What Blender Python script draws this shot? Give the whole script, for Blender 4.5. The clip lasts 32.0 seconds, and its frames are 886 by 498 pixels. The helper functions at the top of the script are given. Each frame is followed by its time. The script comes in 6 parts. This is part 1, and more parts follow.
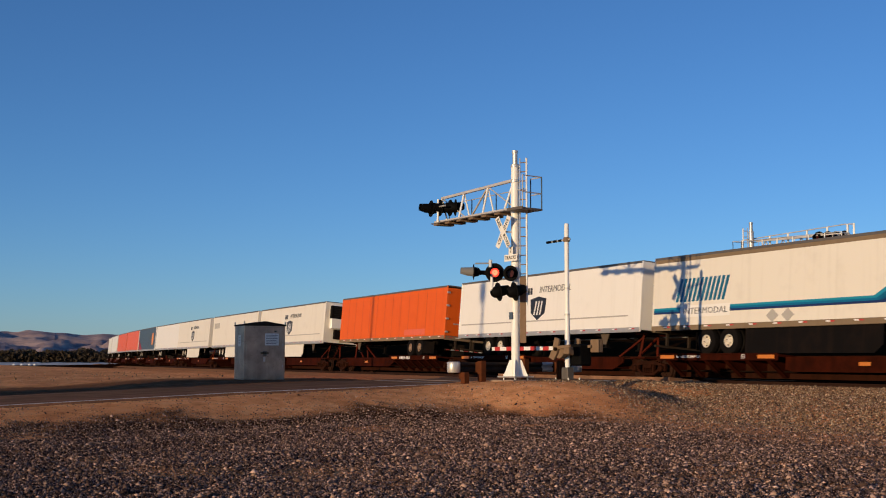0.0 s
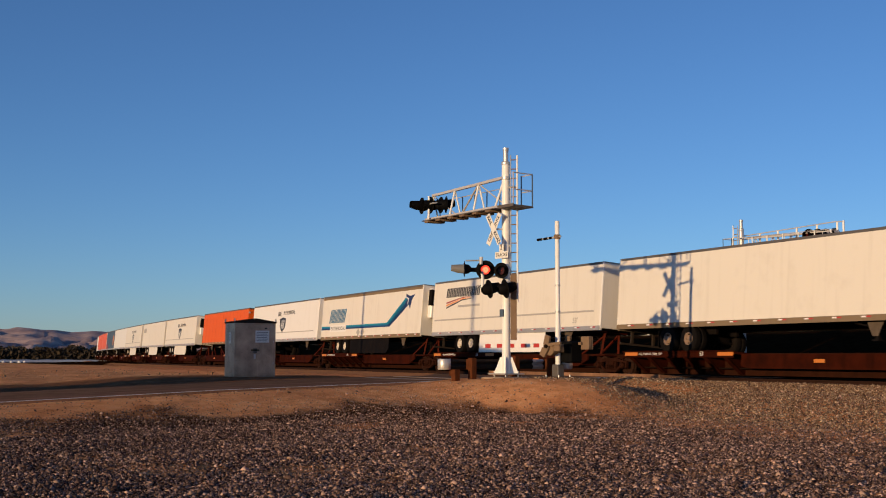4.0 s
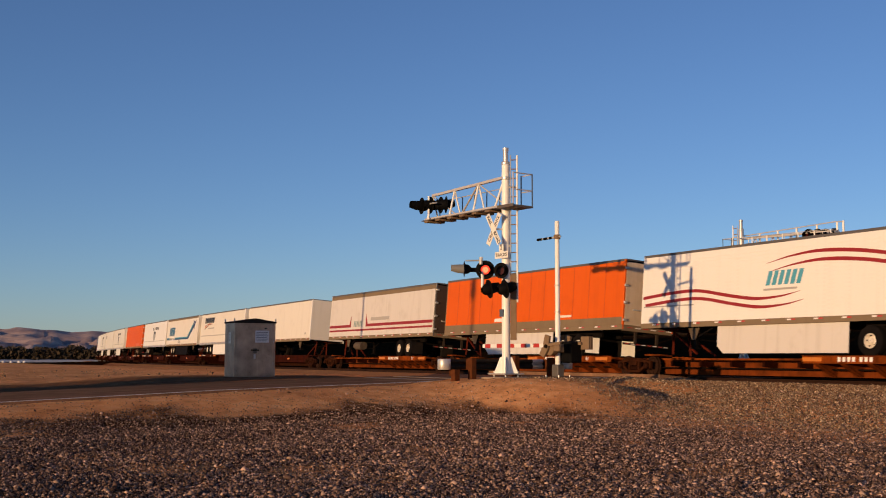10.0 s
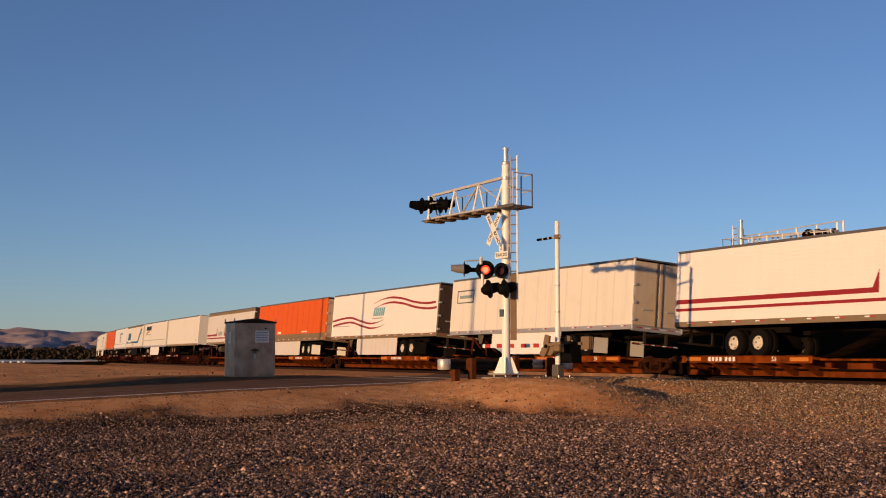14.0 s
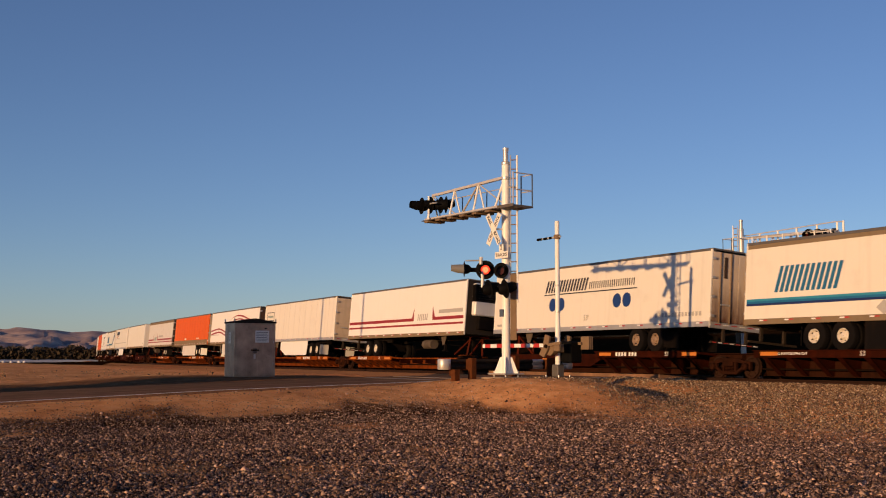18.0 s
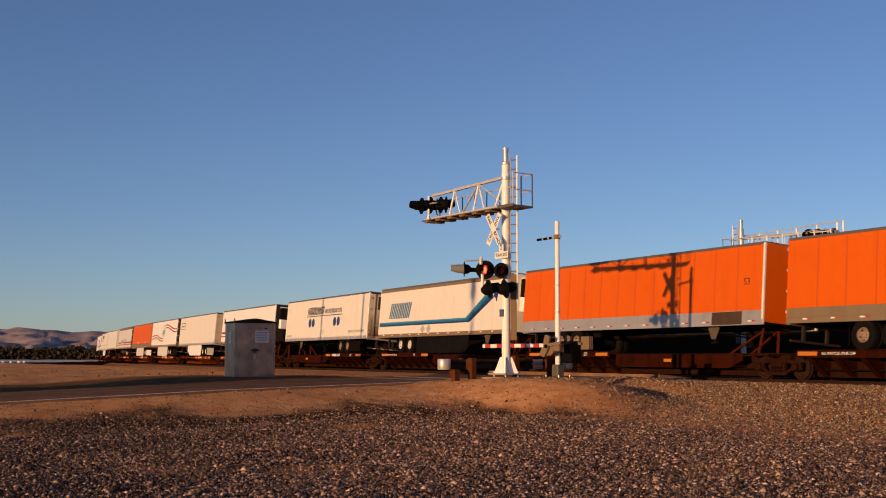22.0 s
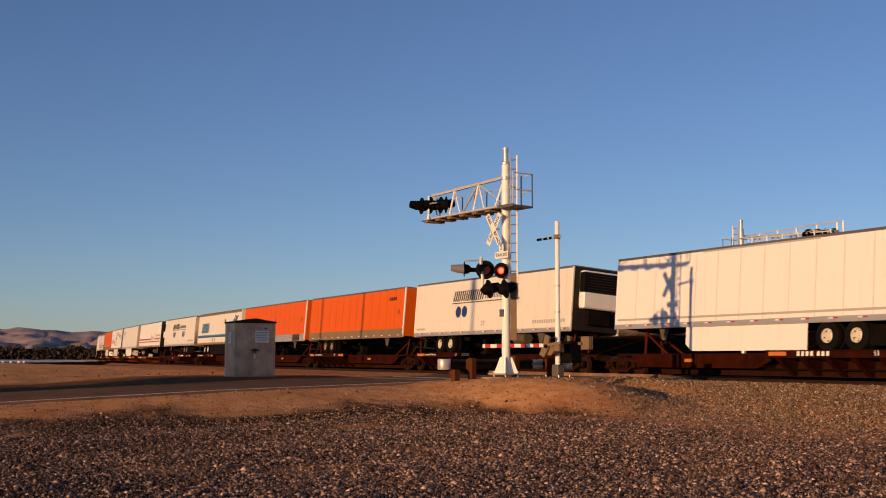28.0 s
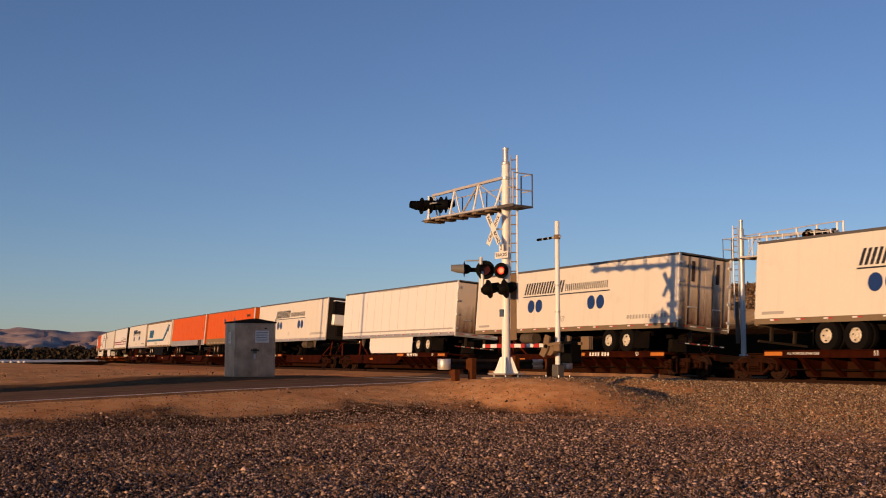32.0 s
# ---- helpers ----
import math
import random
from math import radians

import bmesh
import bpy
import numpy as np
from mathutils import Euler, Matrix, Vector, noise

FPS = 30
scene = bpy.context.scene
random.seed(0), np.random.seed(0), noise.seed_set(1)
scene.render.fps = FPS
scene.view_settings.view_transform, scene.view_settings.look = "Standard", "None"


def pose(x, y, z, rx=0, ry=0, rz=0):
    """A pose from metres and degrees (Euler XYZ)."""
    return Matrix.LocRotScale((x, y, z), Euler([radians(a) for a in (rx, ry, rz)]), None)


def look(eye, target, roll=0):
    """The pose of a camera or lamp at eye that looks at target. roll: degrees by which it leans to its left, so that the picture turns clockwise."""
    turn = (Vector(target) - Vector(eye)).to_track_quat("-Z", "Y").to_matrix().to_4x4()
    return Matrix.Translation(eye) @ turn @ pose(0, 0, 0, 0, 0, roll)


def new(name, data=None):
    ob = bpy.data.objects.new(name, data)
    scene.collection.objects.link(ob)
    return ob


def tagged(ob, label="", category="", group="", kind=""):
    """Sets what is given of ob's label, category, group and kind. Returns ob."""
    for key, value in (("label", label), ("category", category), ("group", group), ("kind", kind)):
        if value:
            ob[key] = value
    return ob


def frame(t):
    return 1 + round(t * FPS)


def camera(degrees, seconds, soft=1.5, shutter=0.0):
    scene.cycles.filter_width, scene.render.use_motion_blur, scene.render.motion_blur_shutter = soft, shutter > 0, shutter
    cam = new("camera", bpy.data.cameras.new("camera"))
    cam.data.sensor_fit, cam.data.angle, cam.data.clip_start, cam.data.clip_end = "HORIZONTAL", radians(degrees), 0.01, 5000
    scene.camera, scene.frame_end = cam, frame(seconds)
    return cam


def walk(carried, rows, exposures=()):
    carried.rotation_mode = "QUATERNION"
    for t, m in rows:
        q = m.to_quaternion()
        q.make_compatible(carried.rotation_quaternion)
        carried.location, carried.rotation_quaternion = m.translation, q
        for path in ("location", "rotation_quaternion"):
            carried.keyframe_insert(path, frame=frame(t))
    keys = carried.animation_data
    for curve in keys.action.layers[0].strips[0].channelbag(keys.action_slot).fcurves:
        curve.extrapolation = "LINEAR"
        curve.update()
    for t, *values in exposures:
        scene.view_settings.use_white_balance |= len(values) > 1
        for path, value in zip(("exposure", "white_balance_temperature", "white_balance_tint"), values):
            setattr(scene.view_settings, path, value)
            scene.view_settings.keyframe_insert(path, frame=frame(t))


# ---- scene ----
# Plan: the camera stands at the origin; the track runs past it along -X on a wide curve that bends away (+Y).
EYE = (0.0, 0.0, 1.55)
PAN, TILT, ROLL = 0.50332, 0.09434, 0.166
LENS = 41.98
cam = camera(LENS, 32.0, soft=1.05, shutter=0.22)


def aim(left, up):
    """The camera's pose, turned by small angles (thousandths of a radian) to the left and up."""
    a, b = PAN - left / 1000, TILT + up / 1000
    way = Vector((-math.cos(a) * math.cos(b), math.sin(a) * math.cos(b), math.sin(b)))
    return look(EYE, Vector(EYE) + 100 * way, ROLL)


walk(cam, [(t, aim(l, u)) for t, l, u in (
    (0, 8.2, 2.4), (0.5, 5.8, 1.6), (1, 3.5, 1.0), (1.5, 2.0, 0.9), (2, 1.1, 0.8), (2.5, 0.6, 0.6), (3, 0.4, 0.2),
    (3.5, 0.2, 0), (5.5, 0, 0), (32, 0, 0))], exposures=[(0, -0.08, 5720, 12), (6, -0.06, 6350, 18), (13, -0.05, 7050, 24), (20, -0.05, 7400, 27), (32, -0.05, 7400, 27)])

# ---- world, sun ----
SUN_WAY = Vector((-0.339, 0.941, 0)) * math.cos(radians(6.4)) + Vector((0, 0, -math.sin(radians(6.4))))
world = bpy.data.worlds.new("sky")
scene.world = world
world.use_nodes = True
wn = world.node_tree
sky = wn.nodes.new("ShaderNodeTexSky")
sky.sky_type = "NISHITA"
sky.sun_disc = False
sky.sun_elevation = radians(10.5)
sky.sun_rotation = radians(160)
sky.altitude = 100
sky.air_density, sky.dust_density, sky.ozone_density = 0.88, 0.2, 4.6
wn.nodes["Background"].inputs["Strength"].default_value = 0.1155
wn.links.new(sky.outputs[0], wn.nodes["Background"].inputs["Color"])
sun = new("sun", bpy.data.lights.new("sun", "SUN"))
sun.data.energy, sun.data.angle, sun.data.color = 4.35, radians(0.6), (1.0, 0.68, 0.335)
sun.matrix_world = look((0, 0, 60), Vector((0, 0, 60)) + SUN_WAY)


# ---- materials ----
def nodes_of(name):
    m = bpy.data.materials.new(name)
    m.use_nodes = True
    return m, m.node_tree.nodes, m.node_tree.links, m.node_tree.nodes["Principled BSDF"]


def noise_node(n, l, scale, detail=6.0, rough=0.6, coords="Object", stretch=None):
    tc = n.new("ShaderNodeTexCoord")
    out = tc.outputs[coords]
    if stretch:
        mp = n.new("ShaderNodeMapping")
        mp.inputs["Scale"].default_value = stretch
        l.new(out, mp.inputs["Vector"])
        out = mp.outputs[0]
    t = n.new("ShaderNodeTexNoise")
    t.inputs["Scale"].default_value, t.inputs["Detail"].default_value, t.inputs["Roughness"].default_value = scale, detail, rough
    l.new(out, t.inputs["Vector"])
    return t


def ramp_node(n, l, src, stops):
    r = n.new("ShaderNodeValToRGB")
    e = r.color_ramp.elements
    while len(e) < len(stops):
        e.new(0.5)
    for k, (pos, c) in zip(e, stops):
        k.position, k.color = pos, (*c, 1) if len(c) == 3 else c
    l.new(src, r.inputs[0])
    return r


def mix_node(n, l, fac, a, b, how="MIX"):
    m = n.new("ShaderNodeMix")
    m.data_type, m.blend_type = "RGBA", how
    for sock, v in ((m.inputs[0], fac), (m.inputs[6], a), (m.inputs[7], b)):
        if isinstance(v, bpy.types.NodeSocket):
            l.new(v, sock)
        elif isinstance(v, tuple):
            sock.default_value = (*v, 1)
        else:
            sock.default_value = v
    return m.outputs[2]


def bump_node(n, l, bsdf, src, strength, distance):
    b = n.new("ShaderNodeBump")
    b.inputs["Strength"].default_value, b.inputs["Distance"].default_value = strength, distance
    l.new(src, b.inputs["Height"])
    l.new(b.outputs[0], bsdf.inputs["Normal"])


def worn(name, colour, dirt_shade=(0.16, 0.11, 0.07), amount=0.35, rough=0.5, metal=0.0, scale=1.2, streaks=True, relief=0.002, shine=0.5):
    """A painted or metal surface with broad stains, fine grain, and streaks that run down it."""
    m, n, l, p = nodes_of(name)
    big = noise_node(n, l, scale, 5)
    fine = noise_node(n, l, scale * 22, 4)
    lo, hi = 0.62 - 0.3 * amount, 0.95 - 0.25 * amount
    col = mix_node(n, l, ramp_node(n, l, big.outputs[0], [(lo, (0, 0, 0)), (hi, (amount,) * 3)]).outputs[0], colour, dirt_shade)
    if streaks:
        st = noise_node(n, l, 3.2, 4, 0.65, stretch=(1, 1, 0.05))
        col = mix_node(n, l, ramp_node(n, l, st.outputs[0], [(0.52, (0, 0, 0)), (0.78, (amount * 0.9,) * 3)]).outputs[0], col, dirt_shade)
    col = mix_node(n, l, 0.10, col, fine.outputs[1], "OVERLAY")
    l.new(col, p.inputs["Base Color"])
    p.inputs["Metallic"].default_value, p.inputs["Specular IOR Level"].default_value = metal, shine
    rr = ramp_node(n, l, fine.outputs[0], [(0.3, (max(rough - 0.1, 0.05),) * 3), (0.75, (min(rough + 0.18, 1),) * 3)])
    l.new(rr.outputs[0], p.inputs["Roughness"])
    bump_node(n, l, p, big.outputs[0], 0.25, relief * 4)
    return m


def plain(name, colour, rough=0.6, metal=0.0, glow=0.0, shine=0.5):
    m, n, l, p = nodes_of(name)
    fine = noise_node(n, l, 18, 4)
    l.new(mix_node(n, l, 0.12, colour, fine.outputs[1], "OVERLAY"), p.inputs["Base Color"])
    p.inputs["Roughness"].default_value, p.inputs["Metallic"].default_value = rough, metal
    p.inputs["Specular IOR Level"].default_value = shine
    if glow:
        p.inputs["Emission Color"].default_value, p.inputs["Emission Strength"].default_value = (*colour, 1), glow
    return m


WHITE = worn("white_trailer_paint", (0.77, 0.742, 0.69), amount=0.10, rough=0.38)
CREAM = worn("aged_white_trailer_paint", (0.71, 0.665, 0.575), amount=0.16, rough=0.42)
GREYWHITE = worn("grey_white_trailer_paint", (0.62, 0.58, 0.53), amount=0.25, rough=0.45)
ORANGE = worn("orange_trailer_paint", (0.66, 0.104, 0.002), dirt_shade=(0.44, 0.060, 0.003), amount=0.34, rough=0.5, shine=0.2)
DULL_ORANGE = worn("faded_red_orange_paint", (0.66, 0.12, 0.05), dirt_shade=(0.35, 0.08, 0.05), amount=0.3, rough=0.5)
SLATE = worn("slate_blue_paint", (0.055, 0.085, 0.12), dirt_shade=(0.1, 0.09, 0.08), amount=0.3, rough=0.5)
ALU = worn("weathered_aluminium", (0.46, 0.44, 0.41), dirt_shade=(0.22, 0.17, 0.12), amount=0.4, rough=0.42, metal=0.5)
ROOFM = worn("dull_aluminium_roof_rail", (0.13, 0.115, 0.10), dirt_shade=(0.07, 0.055, 0.045), amount=0.4, rough=0.5, metal=0.3)
BROWNGREY = worn("grimy_grey_brown_rail", (0.20, 0.148, 0.095), dirt_shade=(0.12, 0.08, 0.05), amount=0.4, rough=0.6, shine=0.02)
DARKDOOR = worn("dark_brown_door_paint", (0.06, 0.04, 0.032), dirt_shade=(0.13, 0.08, 0.05), amount=0.4, rough=0.55, shine=0.02)
TAN = worn("tan_door_paint", (0.55, 0.43, 0.30), dirt_shade=(0.2, 0.11, 0.06), amount=0.4, rough=0.5)
BLACK = worn("black_chassis_paint", (0.007, 0.006, 0.006), dirt_shade=(0.022, 0.014, 0.010), amount=0.5, rough=0.6, shine=0.02)
RUBBER = worn("dusty_tyre_rubber", (0.008, 0.007, 0.007), dirt_shade=(0.024, 0.017, 0.012), amount=0.5, rough=0.85, streaks=False, shine=0.02)
RIMW = worn("white_wheel_disc", (0.66, 0.60, 0.50), dirt_shade=(0.20, 0.13, 0.08), amount=0.55, rough=0.45, scale=4, streaks=False)
RIMB = worn("rust_brown_wheel_disc", (0.26, 0.17, 0.11), dirt_shade=(0.5, 0.4, 0.3), amount=0.4, rough=0.6, scale=4, streaks=False)
TEAL = plain("teal_vinyl", (0.006, 0.115, 0.235), 0.4)
NAVY = plain("navy_vinyl", (0.010, 0.022, 0.10), 0.4)
BLUEDOT = plain("royal_blue_vinyl", (0.008, 0.035, 0.15), 0.4)
RED = plain("red_vinyl", (0.27, 0.014, 0.013), 0.5)
ORANGEV = plain("orange_vinyl", (0.75, 0.25, 0.05), 0.45)
INK = plain("black_vinyl", (0.018, 0.018, 0.022), 0.45)
GREYV = plain("faded_grey_vinyl", (0.38, 0.36, 0.33), 0.6)
GREENV = plain("faded_green_grey_vinyl", (0.22, 0.30, 0.28), 0.6)
TEALV = plain("turquoise_vinyl", (0.015, 0.22, 0.34), 0.5)
AQUA = plain("aqua_vinyl", (0.06, 0.30, 0.40), 0.5)
TAPER = plain("red_reflector_tape", (0.42, 0.03, 0.02), 0.3)
TAPEW = plain("white_reflector_tape", (0.75, 0.73, 0.7), 0.3)
RUST = worn("orange_brown_rusted_car_paint", (0.27, 0.055, 0.007), dirt_shade=(0.035, 0.009, 0.003), amount=0.9, rough=0.7, scale=1.6, relief=0.004, shine=0.02)
RUSTD = worn("dark_red_brown_car_paint", (0.036, 0.0064, 0.0022), dirt_shade=(0.008, 0.0025, 0.0013), amount=0.75, rough=0.7, scale=1.6, relief=0.004, shine=0.02)
RUSTS = worn("darkened_rust_sill", (0.17, 0.036, 0.007), dirt_shade=(0.03, 0.009, 0.003), amount=0.8, rough=0.75, scale=1.6, relief=0.004, shine=0.02)
HITCH = worn("red_orange_hitch_paint", (0.085, 0.012, 0.005), dirt_shade=(0.02, 0.007, 0.004), amount=0.7, rough=0.6, shine=0.02)
STEEL = worn("brown_rail_steel", (0.030, 0.014, 0.009), dirt_shade=(0.016, 0.009, 0.006), amount=0.5, rough=0.65, shine=0.02)
GRIME = worn("greasy_cast_steel", (0.011, 0.006, 0.004), dirt_shade=(0.005, 0.004, 0.003), amount=0.5, rough=0.8, shine=0.02)
AMBER = plain("amber_reflector_panel", (0.52, 0.165, 0.014), 0.45)
LETTER = plain("white_stencil_paint", (0.78, 0.76, 0.72), 0.6)
GALV = worn("galvanised_steel", (0.56, 0.55, 0.52), dirt_shade=(0.33, 0.30, 0.26), amount=0.35, rough=0.42, metal=0.55, scale=3)
MASTW = worn("white_mast_paint", (0.80, 0.79, 0.74), dirt_shade=(0.40, 0.33, 0.25), amount=0.3, rough=0.42, scale=3)
WALK = worn("brown_grey_grating", (0.10, 0.082, 0.066), dirt_shade=(0.05, 0.036, 0.027), amount=0.4, rough=0.6, scale=3)
TRUSS = worn("dull_silver_truss", (0.56, 0.52, 0.48), dirt_shade=(0.30, 0.24, 0.19), amount=0.35, rough=0.5, metal=0.25, scale=3)
LAMPB = plain("matt_black_lamp_paint", (0.0035, 0.0033, 0.0033), 0.7, shine=0.08)
HOODG = plain("grey_hood_paint", (0.20, 0.19, 0.17), 0.65)
LENSD = plain("dark_red_lens_glass", (0.045, 0.005, 0.004), 0.35, shine=0.2)
LIT = plain("lit_red_lamp", (1.0, 0.055, 0.022), 0.3, glow=1.3)
LITHOT = plain("lit_lamp_core", (1.0, 0.19, 0.08), 0.3, glow=1.9)
SIGNW = worn("white_sign_face", (0.74, 0.71, 0.64), amount=0.2, rough=0.45, scale=4)
WOODP = worn("brown_timber_post", (0.10, 0.032, 0.012), dirt_shade=(0.03, 0.014, 0.008), amount=0.6, rough=0.9, scale=5, shine=0.02)
TIE = worn("oiled_timber", (0.07, 0.05, 0.04), dirt_shade=(0.16, 0.11, 0.08), amount=0.5, rough=0.9, scale=4, shine=0.02)
CONC = worn("dusty_concrete", (0.36, 0.25, 0.165), dirt_shade=(0.30, 0.20, 0.12), amount=0.5, rough=0.85, scale=3, shine=0.02)
BROWNM = worn("brown_grey_counterweight_paint", (0.20, 0.135, 0.085), dirt_shade=(0.09, 0.055, 0.033), amount=0.5, rough=0.6, scale=4, shine=0.02)
# the pale second colour paints the metal's bright reflections as streaks
CASE = worn("bare_aluminium_case", (0.31, 0.24, 0.19), dirt_shade=(0.66, 0.52, 0.39), amount=0.8, rough=0.34, metal=0.65, scale=1.3)
BOGIER = worn("rusty_bogie_steel", (0.042, 0.013, 0.005), dirt_shade=(0.014, 0.005, 0.0025), amount=0.8, rough=0.8, scale=4, shine=0.02)
BOGIED = worn("dark_brown_bogie_steel", (0.028, 0.009, 0.0045), dirt_shade=(0.009, 0.0045, 0.0025), amount=0.7, rough=0.8, scale=4, shine=0.02)
DARKBEAM = worn("dark_brown_beam", (0.035, 0.026, 0.020), dirt_shade=(0.06, 0.035, 0.02), amount=0.5, rough=0.7, scale=3, shine=0.02)
STUCCO = worn("dusty_stucco", (0.45, 0.36, 0.27), amount=0.3, rough=0.9)


def rusty_door():
    """White door paint with rust stains that rise from the sill."""
    m, n, l, p = nodes_of("rust_stained_door_paint")
    tc = n.new("ShaderNodeTexCoord")
    sep = n.new("ShaderNodeSeparateXYZ")
    l.new(tc.outputs["Object"], sep.inputs[0])
    st = noise_node(n, l, 5, 5, 0.65, stretch=(1, 1, 0.25))
    k = n.new("ShaderNodeMath")
    k.operation = "MULTIPLY_ADD"
    l.new(st.outputs[0], k.inputs[0])
    k.inputs[1].default_value = -2.0
    l.new(sep.outputs[2], k.inputs[2])
    col = ramp_node(n, l, k.outputs[0], [(0.0, (0.10, 0.032, 0.010)), (1.0, (0.62, 0.50, 0.37))])
    mr = n.new("ShaderNodeMapRange")
    l.new(k.outputs[0], mr.inputs[0])
    mr.inputs[1].default_value, mr.inputs[2].default_value = 1.0, 2.6
    l.new(mr.outputs[0], col.inputs[0])
    l.new(col.outputs[0], p.inputs["Base Color"])
    p.inputs["Roughness"].default_value = 0.6
    return m


RUSTDOOR = rusty_door()
# seam tones: wall paint darkened to stand in for shading along the joints
SEAM_ORANGE = worn("darker_orange_seam", (0.50, 0.070, 0.003), dirt_shade=(0.30, 0.04, 0.003), amount=0.4, rough=0.5)
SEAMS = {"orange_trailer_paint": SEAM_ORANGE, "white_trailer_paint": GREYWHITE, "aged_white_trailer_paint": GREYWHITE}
CHARCOAL = worn("charcoal_unit_paint", (0.020, 0.017, 0.016), dirt_shade=(0.06, 0.045, 0.035), amount=0.4, rough=0.5, shine=0.1)
LEGG = worn("road_grimed_grey_paint", (0.11, 0.085, 0.065), dirt_shade=(0.04, 0.028, 0.02), amount=0.7, rough=0.7, scale=3, shine=0.05)
DARKGREYV = plain("dark_grey_vinyl", (0.09, 0.09, 0.095), 0.5)


# ---- mesh tools ----
def box(bm, x0, x1, y0, y1, z0, z1, m=None):
    vs = [bm.verts.new(Vector(c) if m is None else m @ Vector(c)) for c in (
        (x0, y0, z0), (x1, y0, z0), (x1, y1, z0), (x0, y1, z0), (x0, y0, z1), (x1, y0, z1), (x1, y1, z1), (x0, y1, z1))]
    for q in ((3, 2, 1, 0), (4, 5, 6, 7), (0, 1, 5, 4), (1, 2, 6, 5), (2, 3, 7, 6), (3, 0, 4, 7)):
        bm.faces.new([vs[i] for i in q])
    return bm


def rod(bm, a, b, r0, r1=None, seg=10):
    """A round bar or cone from a to b."""
    a, b = Vector(a), Vector(b)
    r1 = r0 if r1 is None else r1
    m = (b - a).to_track_quat("Z", "Y").to_matrix()
    rings = []
    for c, r in ((a, r0), (b, r1)):
        rings.append([bm.verts.new(c + m @ Vector((r * math.cos(2 * math.pi * i / seg), r * math.sin(2 * math.pi * i / seg), 0))) for i in range(seg)])
    for i in range(seg):
        j = (i + 1) % seg
        bm.faces.new((rings[0][i], rings[0][j], rings[1][j], rings[1][i]))
    bm.faces.new(rings[0][::-1])
    bm.faces.new(rings[1])
    return bm


def beam(bm, a, b, w, h):
    """A square bar from a to b."""
    a, b = Vector(a), Vector(b)
    m = Matrix.Translation(a) @ (b - a).to_track_quat("Z", "Y").to_matrix().to_4x4()
    return box(bm, -w / 2, w / 2, -h / 2, h / 2, 0, (b - a).length, m)


def lathe(bm, profile, seg=24, m=None, ring=False):
    """Turns (radius, z) pairs round the z axis; ring: a closed profile with a hole in the middle."""
    rings = []
    for r, z in profile:
        ring = [Vector((r * math.cos(2 * math.pi * i / seg), r * math.sin(2 * math.pi * i / seg), z)) for i in range(seg)]
        rings.append([bm.verts.new(v if m is None else m @ v) for v in ring])
    if ring:
        rings.append(rings[0])
    for a, b in zip(rings, rings[1:]):
        for i in range(seg):
            j = (i + 1) % seg
            bm.faces.new((a[i], a[j], b[j], b[i]))
    if not ring:
        bm.faces.new(rings[0][::-1])
        bm.faces.new(rings[-1])
    return bm


def slab(bm, outline, y0, y1):
    """A plate: outline of (x, z) pairs, from y0 to y1."""
    f = [bm.verts.new((x, y1, z)) for x, z in outline]
    b = [bm.verts.new((x, y0, z)) for x, z in outline]
    bm.faces.new(f)
    bm.faces.new(b[::-1])
    for i in range(len(f)):
        j = (i + 1) % len(f)
        bm.faces.new((f[j], f[i], b[i], b[j]))
    return bm


def finish(name, bm, mat, bevel=0.0, smooth=False):
    if bevel:
        bmesh.ops.bevel(bm, geom=list(bm.edges), offset=bevel, segments=1, affect="EDGES", clamp_overlap=True)
    bmesh.ops.recalc_face_normals(bm, faces=list(bm.faces))
    me = bpy.data.meshes.new(name)
    bm.to_mesh(me)
    bm.free()
    me.materials.append(mat)
    if smooth:
        for f in me.polygons:
            f.use_smooth = True
        me.set_sharp_from_angle(angle=radians(38))
    return me


def child(name, me, parent, label="", m=None):
    ob = new(name, me)
    ob.parent = parent
    if m is not None:
        ob.matrix_basis = m
    return tagged(ob, label)


def part(name, bm, mat, parent, label="", bevel=0.0, smooth=False, m=None):
    return child(name, finish(name, bm, mat, bevel, smooth), parent, label, m)


KEPT = {}


def kept(key, make):
    """Alike pieces share one mesh."""
    if key not in KEPT:
        KEPT[key] = make()
    return KEPT[key]


def thing(name, label, category, m=None, group="", kind=""):
    ob = new(name)
    ob.empty_display_size = 0.3
    if m is not None:
        ob.matrix_basis = m
    return tagged(ob, label, category, group, kind)


def words_mesh(name, text, size, mat, bold=0.0, stretch=1.0, slant=0.0):
    """Lettering as a thin mesh, centred."""
    cu = bpy.data.curves.new(name, "FONT")
    cu.body, cu.size, cu.align_x, cu.align_y, cu.extrude, cu.offset, cu.shear = text, size, "CENTER", "CENTER", 0.003, bold, slant
    cu.resolution_u = 2
    tmp = bpy.data.objects.new(name, cu)
    scene.collection.objects.link(tmp)
    me = bpy.data.meshes.new_from_object(tmp.evaluated_get(bpy.context.evaluated_depsgraph_get()))
    bpy.data.objects.remove(tmp)
    bpy.data.curves.remove(cu)
    me.transform(Matrix.Diagonal((stretch, 1, 1, 1)))
    me.materials.clear()
    me.materials.append(mat)
    return me


def words(name, text, size, mat, parent, m, bold=0.0, stretch=1.0, slant=0.0, label=""):
    """Lettering centred at the pose m."""
    return child(name, words_mesh(name, text, size, mat, bold, stretch, slant), parent, label, m)


def smoothstep(a, b, x):
    t = np.clip((np.asarray(x, float) - a) / (b - a), 0, 1)
    return t * t * (3 - 2 * t)


# ---- track line ----
D, K, LEAN, RAIL = 28.776, 0.00074265, 0.0796, 0.65
